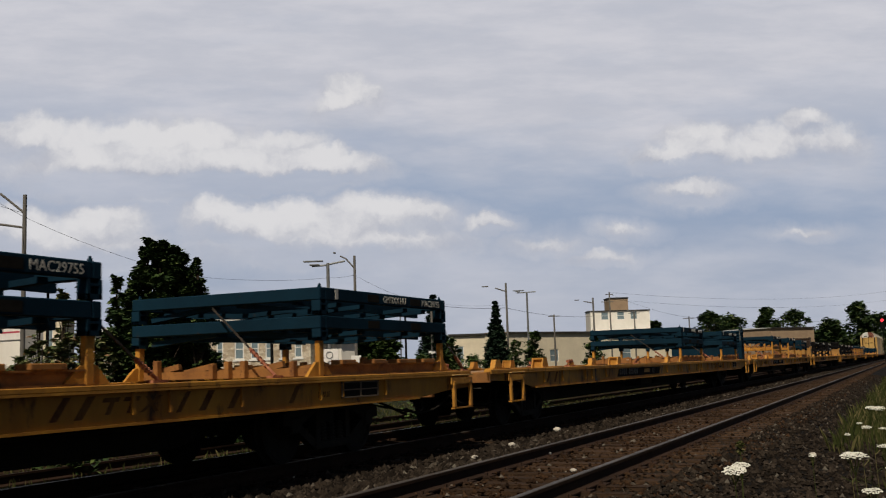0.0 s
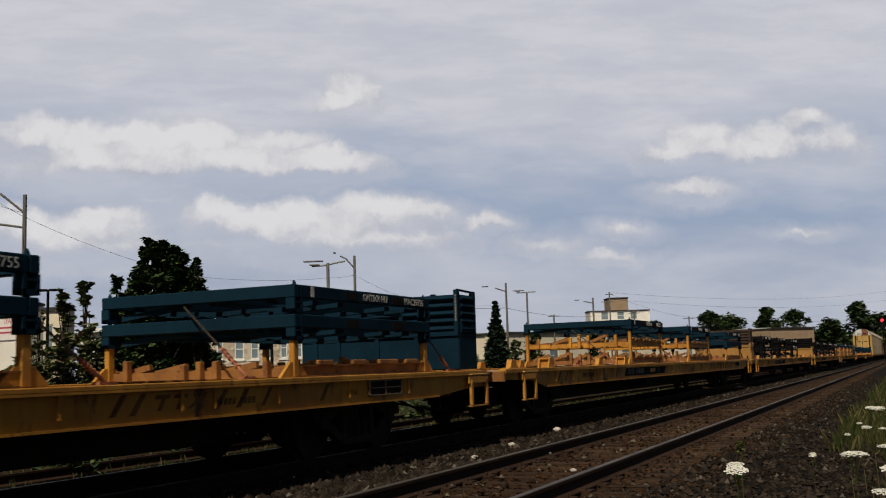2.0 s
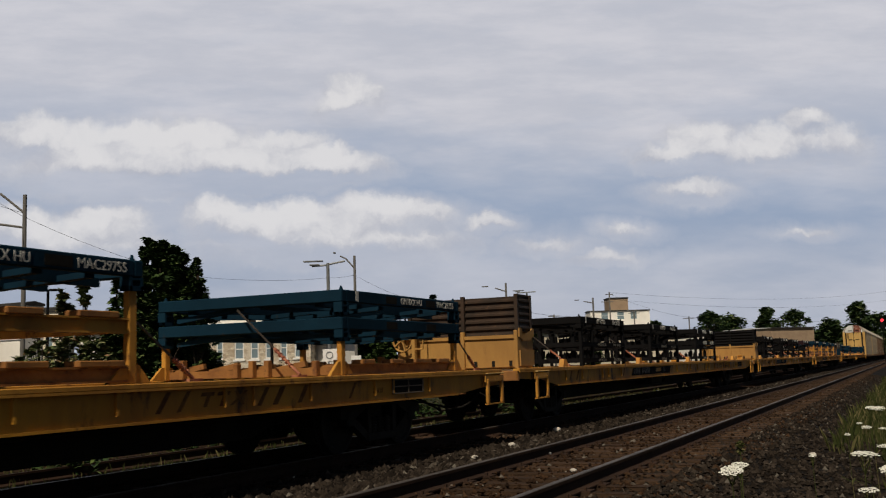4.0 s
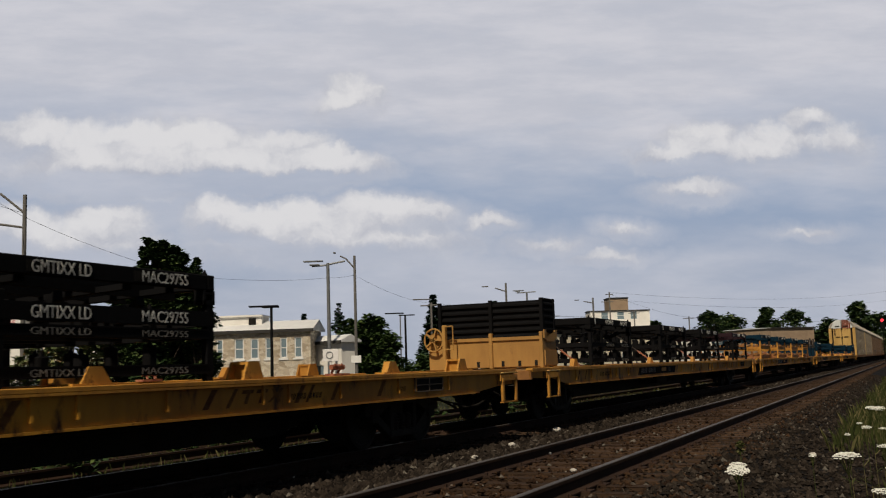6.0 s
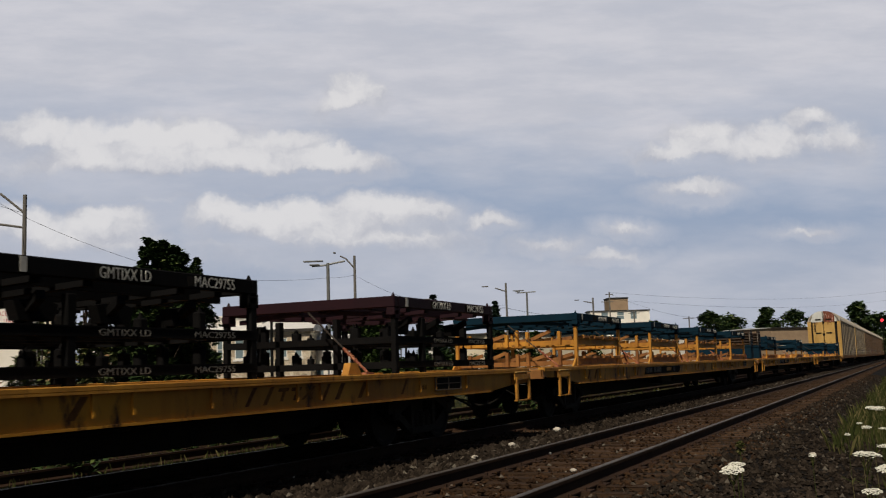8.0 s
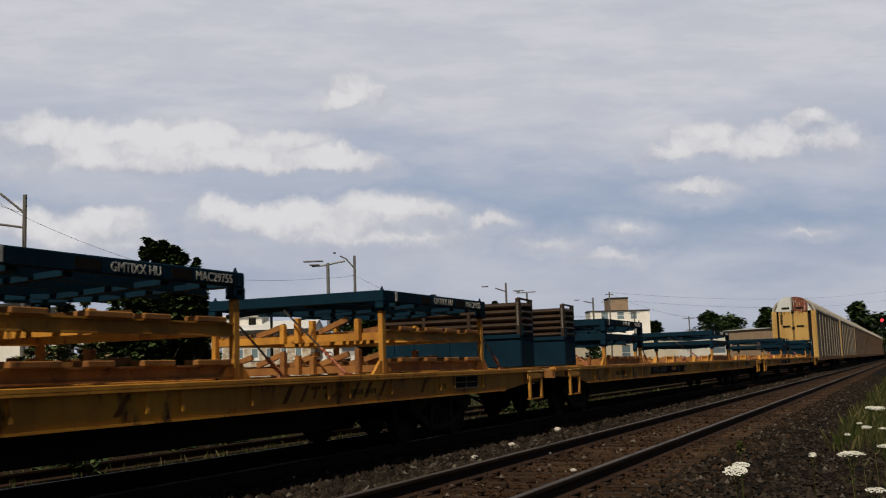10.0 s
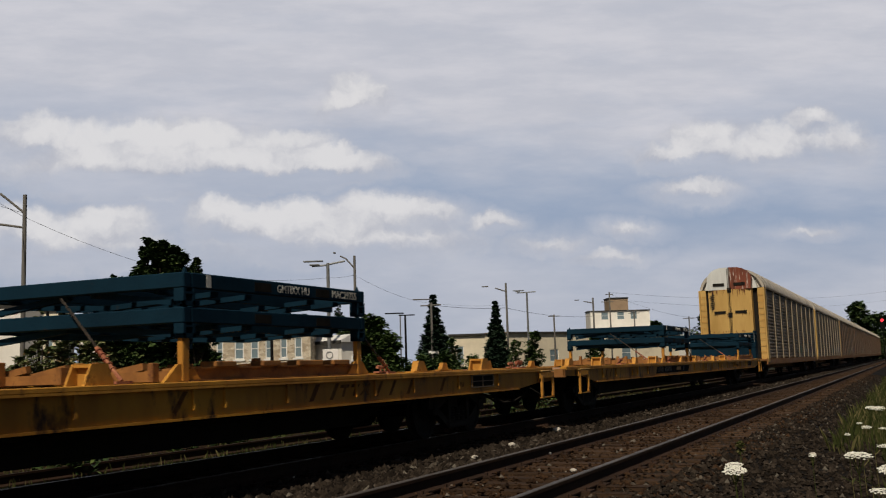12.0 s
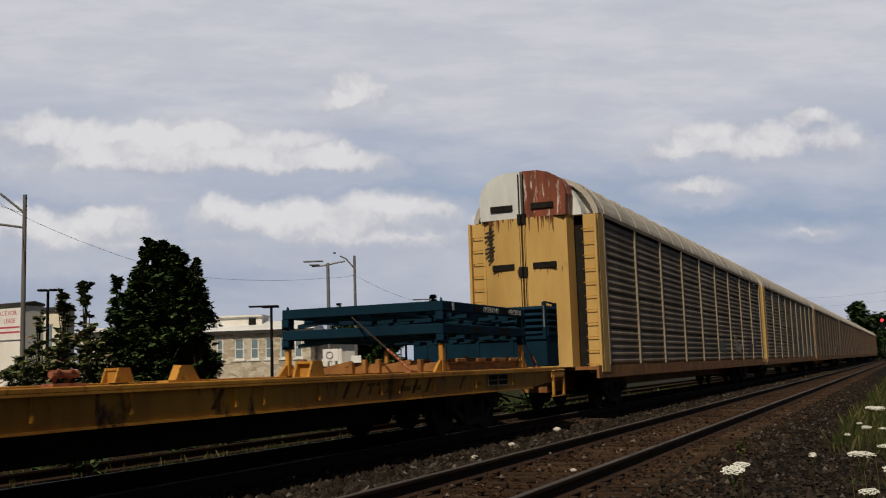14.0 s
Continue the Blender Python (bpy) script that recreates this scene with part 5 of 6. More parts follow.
def stencil(parent, body, y, z, width, height, mat):
    """Stencilled characters fitted to a width and a height on a rack's near rail."""
    me = text_mesh(body, 0.2)
    xs = [v.co.x for v in me.vertices]
    ys = [v.co.y for v in me.vertices]
    for v in me.vertices:
        v.co.x = (v.co.x - min(xs)) * width / (max(xs) - min(xs))
        v.co.y = (v.co.y - min(ys)) * height / (max(ys) - min(ys))
    me.materials.append(mat)
    ob = new("lettering", me)
    ob.parent = parent
    ob.matrix_basis = Matrix.Translation((RX1 + 0.006, y, z)) @ Matrix(((0, 0, 1, 0), (1, 0, 0, 0), (0, 1, 0, 0), (0, 0, 0, 1)))


def tier(parent, z0, z1, mat, name="tier", labels=True, z_label=None):
    """One rectangular steel rack frame: corner castings with slots, rails, cross members, lifting pins."""
    bm = bmesh.new()
    h = z1 - z0
    beam = min(0.17, h * 0.55)
    for y0, y1 in ((0.0, 0.10), (RL - 0.10, RL)):
        bm_box(bm, RX0, y0, z1 - beam, RX1, y1, z1, 0.012)
    for x0, x1 in ((RX0, RX0 + 0.09), (RX1 - 0.09, RX1)):
        bm_box(bm, x0, 0.1, z1 - beam, x1, RL - 0.1, z1, 0.012)
    for x in (-0.9, -1.8, -2.7):
        bm_box(bm, x - 0.05, 0.1, z1 - beam * 0.9, x + 0.05, RL - 0.1, z1 - 0.03)
    frame_part = part(name, bm, mat, parent)
    for x in (RX0, RX1 - 0.15):
        for y in (0.0, RL - 0.15):
            bm = bmesh.new()
            bm_box(bm, x, y, z0, x + 0.15, y + 0.03, z1 - beam)
            bm_box(bm, x, y + 0.12, z0, x + 0.15, y + 0.15, z1 - beam)
            bm_box(bm, x, y, z0, x + 0.15, y + 0.15, z0 + 0.05)
            bm_box(bm, x, y + 0.03, z0 + h * 0.35, x + 0.15, y + 0.12, z0 + h * 0.42)
            part("corner_post", bm, mat, frame_part)
            bm = bmesh.new()
            bm_bar(bm, (x + 0.075, y + 0.075, z1 - 0.01), (x + 0.075, y + 0.075, z1 + 0.06), 0.07, 0.02, sides=8)
            part("lifting_pin", bm, mat, frame_part)
    bm = bmesh.new()
    for y in (0.5, 1.0, 2.05, 2.55):
        bm_bar(bm, (RX0 + 0.1, y, z0 + h * 0.42), (-1.8, y, z0 + h * 0.2), 0.09, 0.06)
        bm_bar(bm, (-1.8, y, z0 + h * 0.2), (RX1 - 0.1, y, z0 + h * 0.42), 0.09, 0.06)
    for x in (-0.55, -1.35, -2.25, -3.05):
        bm_bar(bm, (x, 0.1, z0 + h * 0.55), (x, RL - 0.1, z0 + h * 0.35), 0.07, 0.09)
    bm_bar(bm, (-0.3, 0.12, z0 + 0.05), (-1.6, 0.12, z1 - beam), 0.07)
    bm_bar(bm, (-3.3, 0.12, z0 + 0.05), (-2.0, 0.12, z1 - beam), 0.07)
    split("cradle_bar", bm, mat, frame_part)
    # no holes in the rail: dark plates paint the shade inside the fork pockets
    bm = bmesh.new()
    for y in (1.0, 2.05):
        bm_box(bm, RX1 - 0.02, y, z1 - beam + 0.03, RX1 + 0.003, y + 0.26, z1 - 0.035)
    split("fork_pocket", bm, SHADE_BLACK, frame_part)
    if labels:
        bm = bmesh.new()
        bm_box(bm, RX1 - 0.01, 0.30, z1 - beam + 0.02, RX1 + 0.004, 0.36, z1 - 0.01)
        part("stencil_mark", bm, WHITE_PAINT, frame_part)
        stencil(frame_part, "GMTIXX HU", 1.36, z1 - beam + 0.035, 0.56, beam - 0.07, WHITE_PAINT)
        stencil(frame_part, "MAC29755", 2.36, z1 - beam + 0.035, 0.50, beam - 0.07, WHITE_PAINT)
    return frame_part


def stanchions(parent, z1, mat):
    for x in (RX0 + 0.08, RX1 - 0.09):
        for y in (0.07, RL - 0.08):
            bm = bmesh.new()
            bm_box(bm, x - 0.045, y - 0.045, 0.0, x + 0.045, y + 0.045, z1, 0.01)
            bm_prism(bm, [(y - 0.26, 0), (y + 0.22, 0), (y + 0.08, 0.19), (y - 0.09, 0.19)], "x", x - 0.02, x + 0.03)
            part("stanchion", bm, mat, parent, "yellow stake post with gusset foot")


def pallet_tier(parent, z, mat, seed, k=1.0):
    """Tan steel pallet frame with bolsters, stub posts and blocks."""
    rng = random.Random(seed)
    bm = bmesh.new()
    for x in (RX0 + 0.1, RX1 - 0.14):
        bm_box(bm, x, 0.12, z, x + 0.05, RL - 0.12, z + 0.15)
        bm_box(bm, x - 0.04, 0.12, z + 0.135, x + 0.09, RL - 0.12, z + 0.155)
        bm_box(bm, x - 0.04, 0.12, z, x + 0.09, RL - 0.12, z + 0.02)
    for y in (0.1, 1.5, RL - 0.16):
        bm_box(bm, RX0 + 0.1, y, z + 0.01, RX1 - 0.1, y + 0.06, z + 0.12)
    base = part("pallet_frame", bm, mat, parent, "rust-stained tan pallet frame")
    bm = bmesh.new()
    for i, x in enumerate((-0.5, -1.1, -1.7, -2.4, -3.1)):
        a = rng.uniform(-0.12, 0.12)
        bm_bar(bm, (x - 0.28, 0.15, z + k * (0.13 + a * 0.3)), (x + 0.25, 0.2, z + k * (0.24 + a)), 0.06, 0.08)
        bm_bar(bm, (x, 0.9 + a, z + k * 0.14), (x + 0.2, 1.8, z + k * 0.22), 0.06, 0.08)
    for y in (0.45, 1.15, 1.75, 2.4):
        bm_box(bm, -0.24, y, z + 0.15, -0.02, y + 0.38 + rng.uniform(-0.1, 0.1), z + 0.215, 0.01)
    split("saddle_block", bm, RUSTY_YELLOW, base)
    bm = bmesh.new()
    for x in (-0.55, -1.45, -1.75, -2.05, -3.15):
        bm_box(bm, x - 0.04, 0.02, z, x + 0.05, 0.10, z + k * rng.uniform(0.26, 0.42), 0.008)
        bm_box(bm, x - 0.05, 1.5, z, x + 0.05, 1.58, z + k * rng.uniform(0.2, 0.36), 0.008)
    split("stub_post", bm, mat, base)
    return base


def chain(parent, a, b):
    bm = bmesh.new()
    a, b = Vector(a), Vector(b)
    m = a.lerp(b, 0.62)
    d = (m - a)
    n = max(4, int(d.length / 0.07))
    for i in range(n):
        p, q = a + d * (i / n), a + d * ((i + 1.15) / n)
        bm_bar(bm, p, q, 0.026 if i % 2 else 0.012, 0.012 if i % 2 else 0.026)
    part("tie_down_chain", bm, CHAIN, parent)
    bm = bmesh.new()
    bm_bar(bm, m, m.lerp(b, 0.75), 0.045, 0.035, sides=8)
    for i in range(5):
        c = m.lerp(b, 0.08 + 0.14 * i)
        bm_bar(bm, c, c + (b - m).normalized() * 0.02, 0.065, sides=8)
    bm_bar(bm, m.lerp(b, 0.75), b, 0.04, sides=8)
    bm_box(bm, b.x - 0.06, b.y - 0.09, b.z - 0.03, b.x + 0.05, b.y + 0.09, b.z + 0.0)
    part("ratchet_binder", bm, STRAP, parent, "orange ratchet binder")


def make_blue_rack():
    r = thing("blue_rack", pose(0, 0, 0), "two-tier dark blue steel rack chained on yellow stake posts", "rack", "blue racks on the flatcars")
    stanchions(r, 0.48, YELLOW)
    tier(r, 0.47, 0.80, BLUE, "lower_tier", labels=False)
    tier(r, 0.82, 1.18, BLUE, "upper_tier", z_label=True)
    pallet_tier(r, 0.0, RUSTY_YELLOW, 3, 0.72)
    chain(r, (-1.95, -0.02, 0.98), (-0.36, -0.45, 0.03))
    chain(r, (-0.12, RL + 0.02, 0.62), (-0.14, RL + 0.72, 0.03))
    return r


def make_pallet_rack():
    r = thing("pallet_rack", pose(0, 0, 0), "tan steel pallet stack under a dark blue top frame", "rack", "pallet racks on the flatcars")
    stanchions(r, 0.95, YELLOW)
    pallet_tier(r, 0.02, RUSTY_YELLOW, 5)
    pallet_tier(r, 0.50, YELLOW, 8)
    tier(r, 0.93, 1.24, BLUE, "top_frame", z_label=True)
    chain(r, (-1.95, -0.02, 1.02), (-0.36, -0.45, 0.03))
    chain(r, (-0.12, RL + 0.02, 0.62), (-0.14, RL + 0.72, 0.03))
    return r


def make_black_rack(top=None, double=False):
    r = thing("black_rack", pose(0, 0, 0), "black three-level steel rack with white stencils chained to the deck", "rack", "black racks on the flatcars")
    f = tier(r, 0.84, 1.17, top or BLACK, "top_frame", labels=False)
    levels = [(f, 1.027, WHITE_PAINT, 0.12)]
    if double:
        bm = bmesh.new()
        for y in (0.02, RL - 0.1):
            bm_box(bm, RX0, y, 0.60, RX1, y + 0.08, 0.76)
        for x in (RX0, RX1 - 0.08):
            bm_box(bm, x, 0.1, 0.60, x + 0.08, RL - 0.1, 0.76)
        levels.append((part("middle_frame", bm, BLACK, r), 0.62, WHITE_PAINT, 0.12))
    bm = bmesh.new()
    bm_box(bm, RX1 - 0.01, 0.30, 1.02, RX1 + 0.004, 0.36, 1.16)
    part("stencil_mark", bm, WHITE_PAINT, f)
    for z in (0.08, 0.46):
        bm = bmesh.new()
        for y in (0.02, RL - 0.1):
            bm_box(bm, RX0, y, z, RX1, y + 0.08, z + 0.10)
        for x in (RX0, RX1 - 0.08):
            bm_box(bm, x, 0.1, z, x + 0.08, RL - 0.1, z + 0.09)
        bm_box(bm, RX1 - 0.10, 0.1, z + 0.09, RX1 + 0.01, RL - 0.1, z + 0.105)
        for x in (-0.7, -1.5, -2.3, -3.0):
            bm_box(bm, x, 0.1, z + 0.02, x + 0.12, RL - 0.1, z + 0.09)
        level = part("level_frame", bm, BLACK, r)
        bm = bmesh.new()
        for x in (-0.35, -0.95, -1.6, -2.2, -2.9, -3.3):
            for y in (0.25, 0.95, 1.75, 2.5):
                hgt = 0.13 + 0.1 * ((int(x * 10) + int(y * 7)) % 3) / 2
                bm_box(bm, x - 0.06, y - 0.05, z + 0.09, x + 0.06, y + 0.05, z + 0.09 + hgt, 0.015)
                bm_bar(bm, (x, y, z + 0.09 + hgt), (x, y, z + 0.15 + hgt), 0.06, 0.015, sides=8)
        split("saddle_post", bm, BLACK, level)
        levels.append((level, z + 0.012, GREY_STENCIL, 0.07))
    for holder, z, mat, hgt in levels:
        stencil(holder, "GMTIXX LD", 1.04, z, 0.56, hgt, mat)
        stencil(holder, "MAC29755", 2.14, z, 0.55, hgt, mat)
    bm = bmesh.new()
    for x in (RX0 + 0.05, RX1 - 0.05):
        for y in (0.06, 0.78, RL - 0.06):
            bm_box(bm, x - 0.045, y - 0.045, 0.0, x + 0.045, y + 0.045, 0.86, 0.008)
    for x in (-1.2, -2.4):
        bm_box(bm, x - 0.045, 0.02, 0.0, x + 0.045, 0.11, 0.86)
    split("upright", bm, BLACK, r)
    bm = bmesh.new()
    for y in (0.55, 1.35, 2.2):
        bm_bar(bm, (-0.1, y, 0.84), (-0.75, y + 0.2, 0.62), 0.07, 0.09)
        bm_prism(bm, [(y, 0.62), (y + 0.32, 0.62), (y + 0.36, 0.78), (y + 0.2, 0.84), (y - 0.05, 0.80)], "x", -0.55, -0.40)
    split("cradle", bm, BLACK, r)
    chain(r, (-1.7, -0.02, 0.98), (-0.14, -0.5, 0.03))
    bm = bmesh.new()
    bm_prism(bm, [(-1.05, 0), (-0.75, 0), (-0.85, 0.17), (-0.98, 0.17)], "x", -0.16, -0.04)
    part("deck_wedge", bm, YELLOW, r, "yellow deck wedge")
    return r


def make_bin(panel, base, label):
    b = thing("panel_bin", pose(0, 0, 0), label, "bin", "panel bins on the flatcars")
    dy = 0.62
    bm = bmesh.new()
    bm_box(bm, RX0, 0.02, 0.02, RX1, dy, 0.66, 0.02)
    box = part("base", bm, base, b, "dark blue steel base box" if base is BLUE else "yellow steel base box")
    for x in (RX0 + 0.36, -0.9, -1.8, -2.7):
        bm = bmesh.new()
        bm_box(bm, x - 0.05, -0.005, 0.02, x + 0.05, 0.017, 0.60)
        part("rib", bm, base, box)
    bm = bmesh.new()
    bm_box(bm, RX0, -0.01, 0.604, RX1, 0.017, 0.68)
    part("top_rail", bm, base, box)
    bm = bmesh.new()
    n = 30
    out = []
    for i in range(n + 1):
        z = 0.66 + 0.66 * i / n
        out.append((0.07 - 0.07 * (0.5 - 0.5 * math.cos(i * math.pi / 3)) ** 0.7, z))
    out += [(0.10, 1.32), (0.10, 0.66)]
    bm_prism(bm, out, "x", RX0 + 0.05, RX1 - 0.05)
    bm_prism(bm, [(dy - p[0], p[1]) for p in out], "x", RX0 + 0.05, RX1 - 0.05)
    part("front_panel", bm, panel, b, "corrugated upper panel")
    bm = bmesh.new()
    side = [(RX1 - q[0] + 0.03, q[1]) for q in out]
    bm_prism(bm, side, "y", 0.1, dy - 0.1)
    part("end_panel", bm, panel, b)
    bm = bmesh.new()
    bm_prism(bm, [(RX0 + q[0] - 0.03, q[1]) for q in out], "y", 0.1, dy - 0.1)
    part("end_panel", bm, panel, b)
    bm = bmesh.new()
    for i in range(9):
        bm_box(bm, RX1 - 0.055, -0.006, 0.86 + i * 0.052, RX1 - 0.02, 0.0, 0.895 + i * 0.052)
    part("stencil_column", bm, GREY_STENCIL, b)
    for x in (RX0, RX0 + 1.15, RX0 + 2.3, RX1 - 0.09):
        bm = bmesh.new()
        for y in (0.0, dy - 0.09):
            if x in (RX0, RX1 - 0.09) or y == 0.0:
                bm_box(bm, x, y, 0.62, x + 0.09, y + 0.09, 1.40 if x in (RX0, RX1 - 0.09) else 1.33, 0.01)
        if x in (RX0, RX1 - 0.09):
            bm_bar(bm, (x + 0.045, 0.05, 1.40), (x + 0.045, dy - 0.05, 1.38), 0.035)
        part("post", bm, panel, b)
    bm = bmesh.new()
    bm_prism(bm, [(0.08, 0.66), (dy - 0.08, 0.66), (dy - 0.08, 0.86), (dy - 0.14, 0.86), (dy - 0.2, 0.76), (0.2, 0.76), (0.14, 0.86), (0.08, 0.86)], "x", RX1 - 0.0, RX1 + 0.02)
    part("side_cradle", bm, base, b)
    return b


def make_bulkhead(panel):
    """Yellow end bulkhead that holds a corrugated panel, with a hand-brake mast beside it."""
    b = thing("end_bulkhead", pose(0, 0, 0), "yellow steel end bulkhead holding a corrugated panel beside a handbrake", "bulkhead")
    W0 = -2.76
    bm = bmesh.new()
    bm_box(bm, W0, 0.0, 0.02, 0.0, 0.64, 0.64, 0.015)
    bm_box(bm, W0, -0.03, 0.60, 0.0, 0.03, 0.67)
    body = part("base", bm, BULK_YELLOW, b)
    for x in (W0, W0 + 1.37, -0.09):
        bm = bmesh.new()
        bm_box(bm, x, -0.05, 0.0, x + 0.09, 0.02, 0.76, 0.01)
        part("rib", bm, BULK_YELLOW, body)
    bm = bmesh.new()
    # slots are flat dark plates, their inner shade put into the colour
    for x in (-0.2, -0.62, -1.05, -1.7, -2.3):
        bm_box(bm, x - 0.035, -0.012, 0.05, x + 0.035, 0.002, 0.16)
    part("slot", bm, SHADE_BLACK, body)
    bm = bmesh.new()
    bm_box(bm, 0.0, 0.02, 0.05, 0.03, 0.62, 0.36)
    bm_prism(bm, [(0.0, 0.62), (0.64, 0.62), (0.64, 0.80), (0.55, 0.80), (0.48, 0.55), (0.16, 0.55), (0.09, 0.80), (0.0, 0.80)], "x", 0.0, 0.03)
    part("side_cradle", bm, BULK_YELLOW, body)
    bm = bmesh.new()
    n = 24
    out = [(0.08 - (0.035 if i % 4 in (1, 2) else 0.0), 0.62 + 0.82 * i / n) for i in range(n + 1)] + [(0.12, 1.44), (0.12, 0.62)]
    bm_prism(bm, out, "x", W0 + 0.03, -0.04)
    bm_prism(bm, [(0.64 - p[0], p[1]) for p in out], "x", W0 + 0.03, -0.04)
    bm_prism(bm, [(-q[0] + 0.04, q[1]) for q in out], "y", 0.1, 0.54)
    pan = part("corrugated_panel", bm, panel, b)
    bm = bmesh.new()
    for x in (W0, W0 + 1.37, -0.08):
        bm_box(bm, x, 0.0, 0.62, x + 0.08, 0.06, 1.48)
    bm_box(bm, -0.08, 0.56, 0.62, 0.0, 0.64, 1.48)
    bm_bar(bm, (-0.04, 0.03, 1.46), (-0.04, 0.6, 1.46), 0.04)
    part("post", bm, panel, pan)
    # hand-brake mast and wheel
    bm = bmesh.new()
    bm_box(bm, -2.50, -0.25, 0.0, -2.41, -0.16, 0.98, 0.01)
    bm_box(bm, -2.95, -0.12, 0.0, -2.52, -0.04, 0.62, 0.01)
    bm_bar(bm, (-2.40, -0.25, 0.95), (-2.20, -0.25, 0.95), 0.03, sides=6)
    bm_bar(bm, (-2.20, -0.25, 0.95), (-2.20, -0.25, 0.45), 0.03, sides=6)
    bm_bar(bm, (-2.20, -0.25, 0.45), (-2.40, -0.25, 0.45), 0.03, sides=6)
    part("brake_mast", bm, BULK_YELLOW, b)
    bm = bmesh.new()
    c = Vector((-2.74, -0.22, 0.66))
    for i in range(16):
        a0, a1 = i * math.pi / 8, (i + 1) * math.pi / 8
        bm_bar(bm, c + Vector((math.cos(a0) * 0.25, 0, math.sin(a0) * 0.25)), c + Vector((math.cos(a1) * 0.25, 0, math.sin(a1) * 0.25)), 0.045, sides=6)
    for i in range(5):
        a0 = i * 1.2566
        bm_bar(bm, c, c + Vector((math.cos(a0) * 0.25, 0, math.sin(a0) * 0.25)), 0.06, 0.03)
    bm_bar(bm, c + Vector((0, -0.03, 0)), c + Vector((0, 0.14, 0)), 0.12, sides=10)
    bm_bar(bm, c + Vector((0, 0.05, 0)), c + Vector((0, 0.12, 0)), 0.34, sides=14)
    part("brake_wheel", bm, BULK_YELLOW, b, "yellow handbrake wheel")
    return b


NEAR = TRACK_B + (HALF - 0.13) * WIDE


def place_all(make, places):
    base = None
    for q in places:
        ob = make() if base is None else copy_thing(base, pose(0, 0, 0))
        base = base or ob
        MOVERS.append((ob, NEAR, q, DECK_Z * TALL))
    return base


place_all(make_blue_rack, (200.68, 3.14, 10.29, 31.11, 38.40, 68.12, 165.93, 179.76, 214.39))
place_all(make_pallet_rack, (53.71, 60.98, 135.16, 141.84, 148.52, 155.18))
place_all(make_black_rack, (78.09, 84.36, 107.45, 114.24, 120.10))
tagged(place_all(lambda: make_black_rack(None, True), (90.69,)), "black four-level steel rack with white stencils on two rails")
tagged(place_all(lambda: make_black_rack(MAROON), (126.84,)), "black steel rack with a dark maroon top frame")
place_all(lambda: make_bin(BLUE, BLUE, "dark blue corrugated steel panel bin at a flatcar's end"), (42.98, 219.10))
place_all(lambda: make_bin(BIN_RUST, BLUE, "rust-brown corrugated panel bin on a blue steel base"), (160.35, 162.90))
place_all(lambda: make_bulkhead(BLACK), (104.29,))
place_all(lambda: make_bulkhead(BIN_RUST), (74.28,))


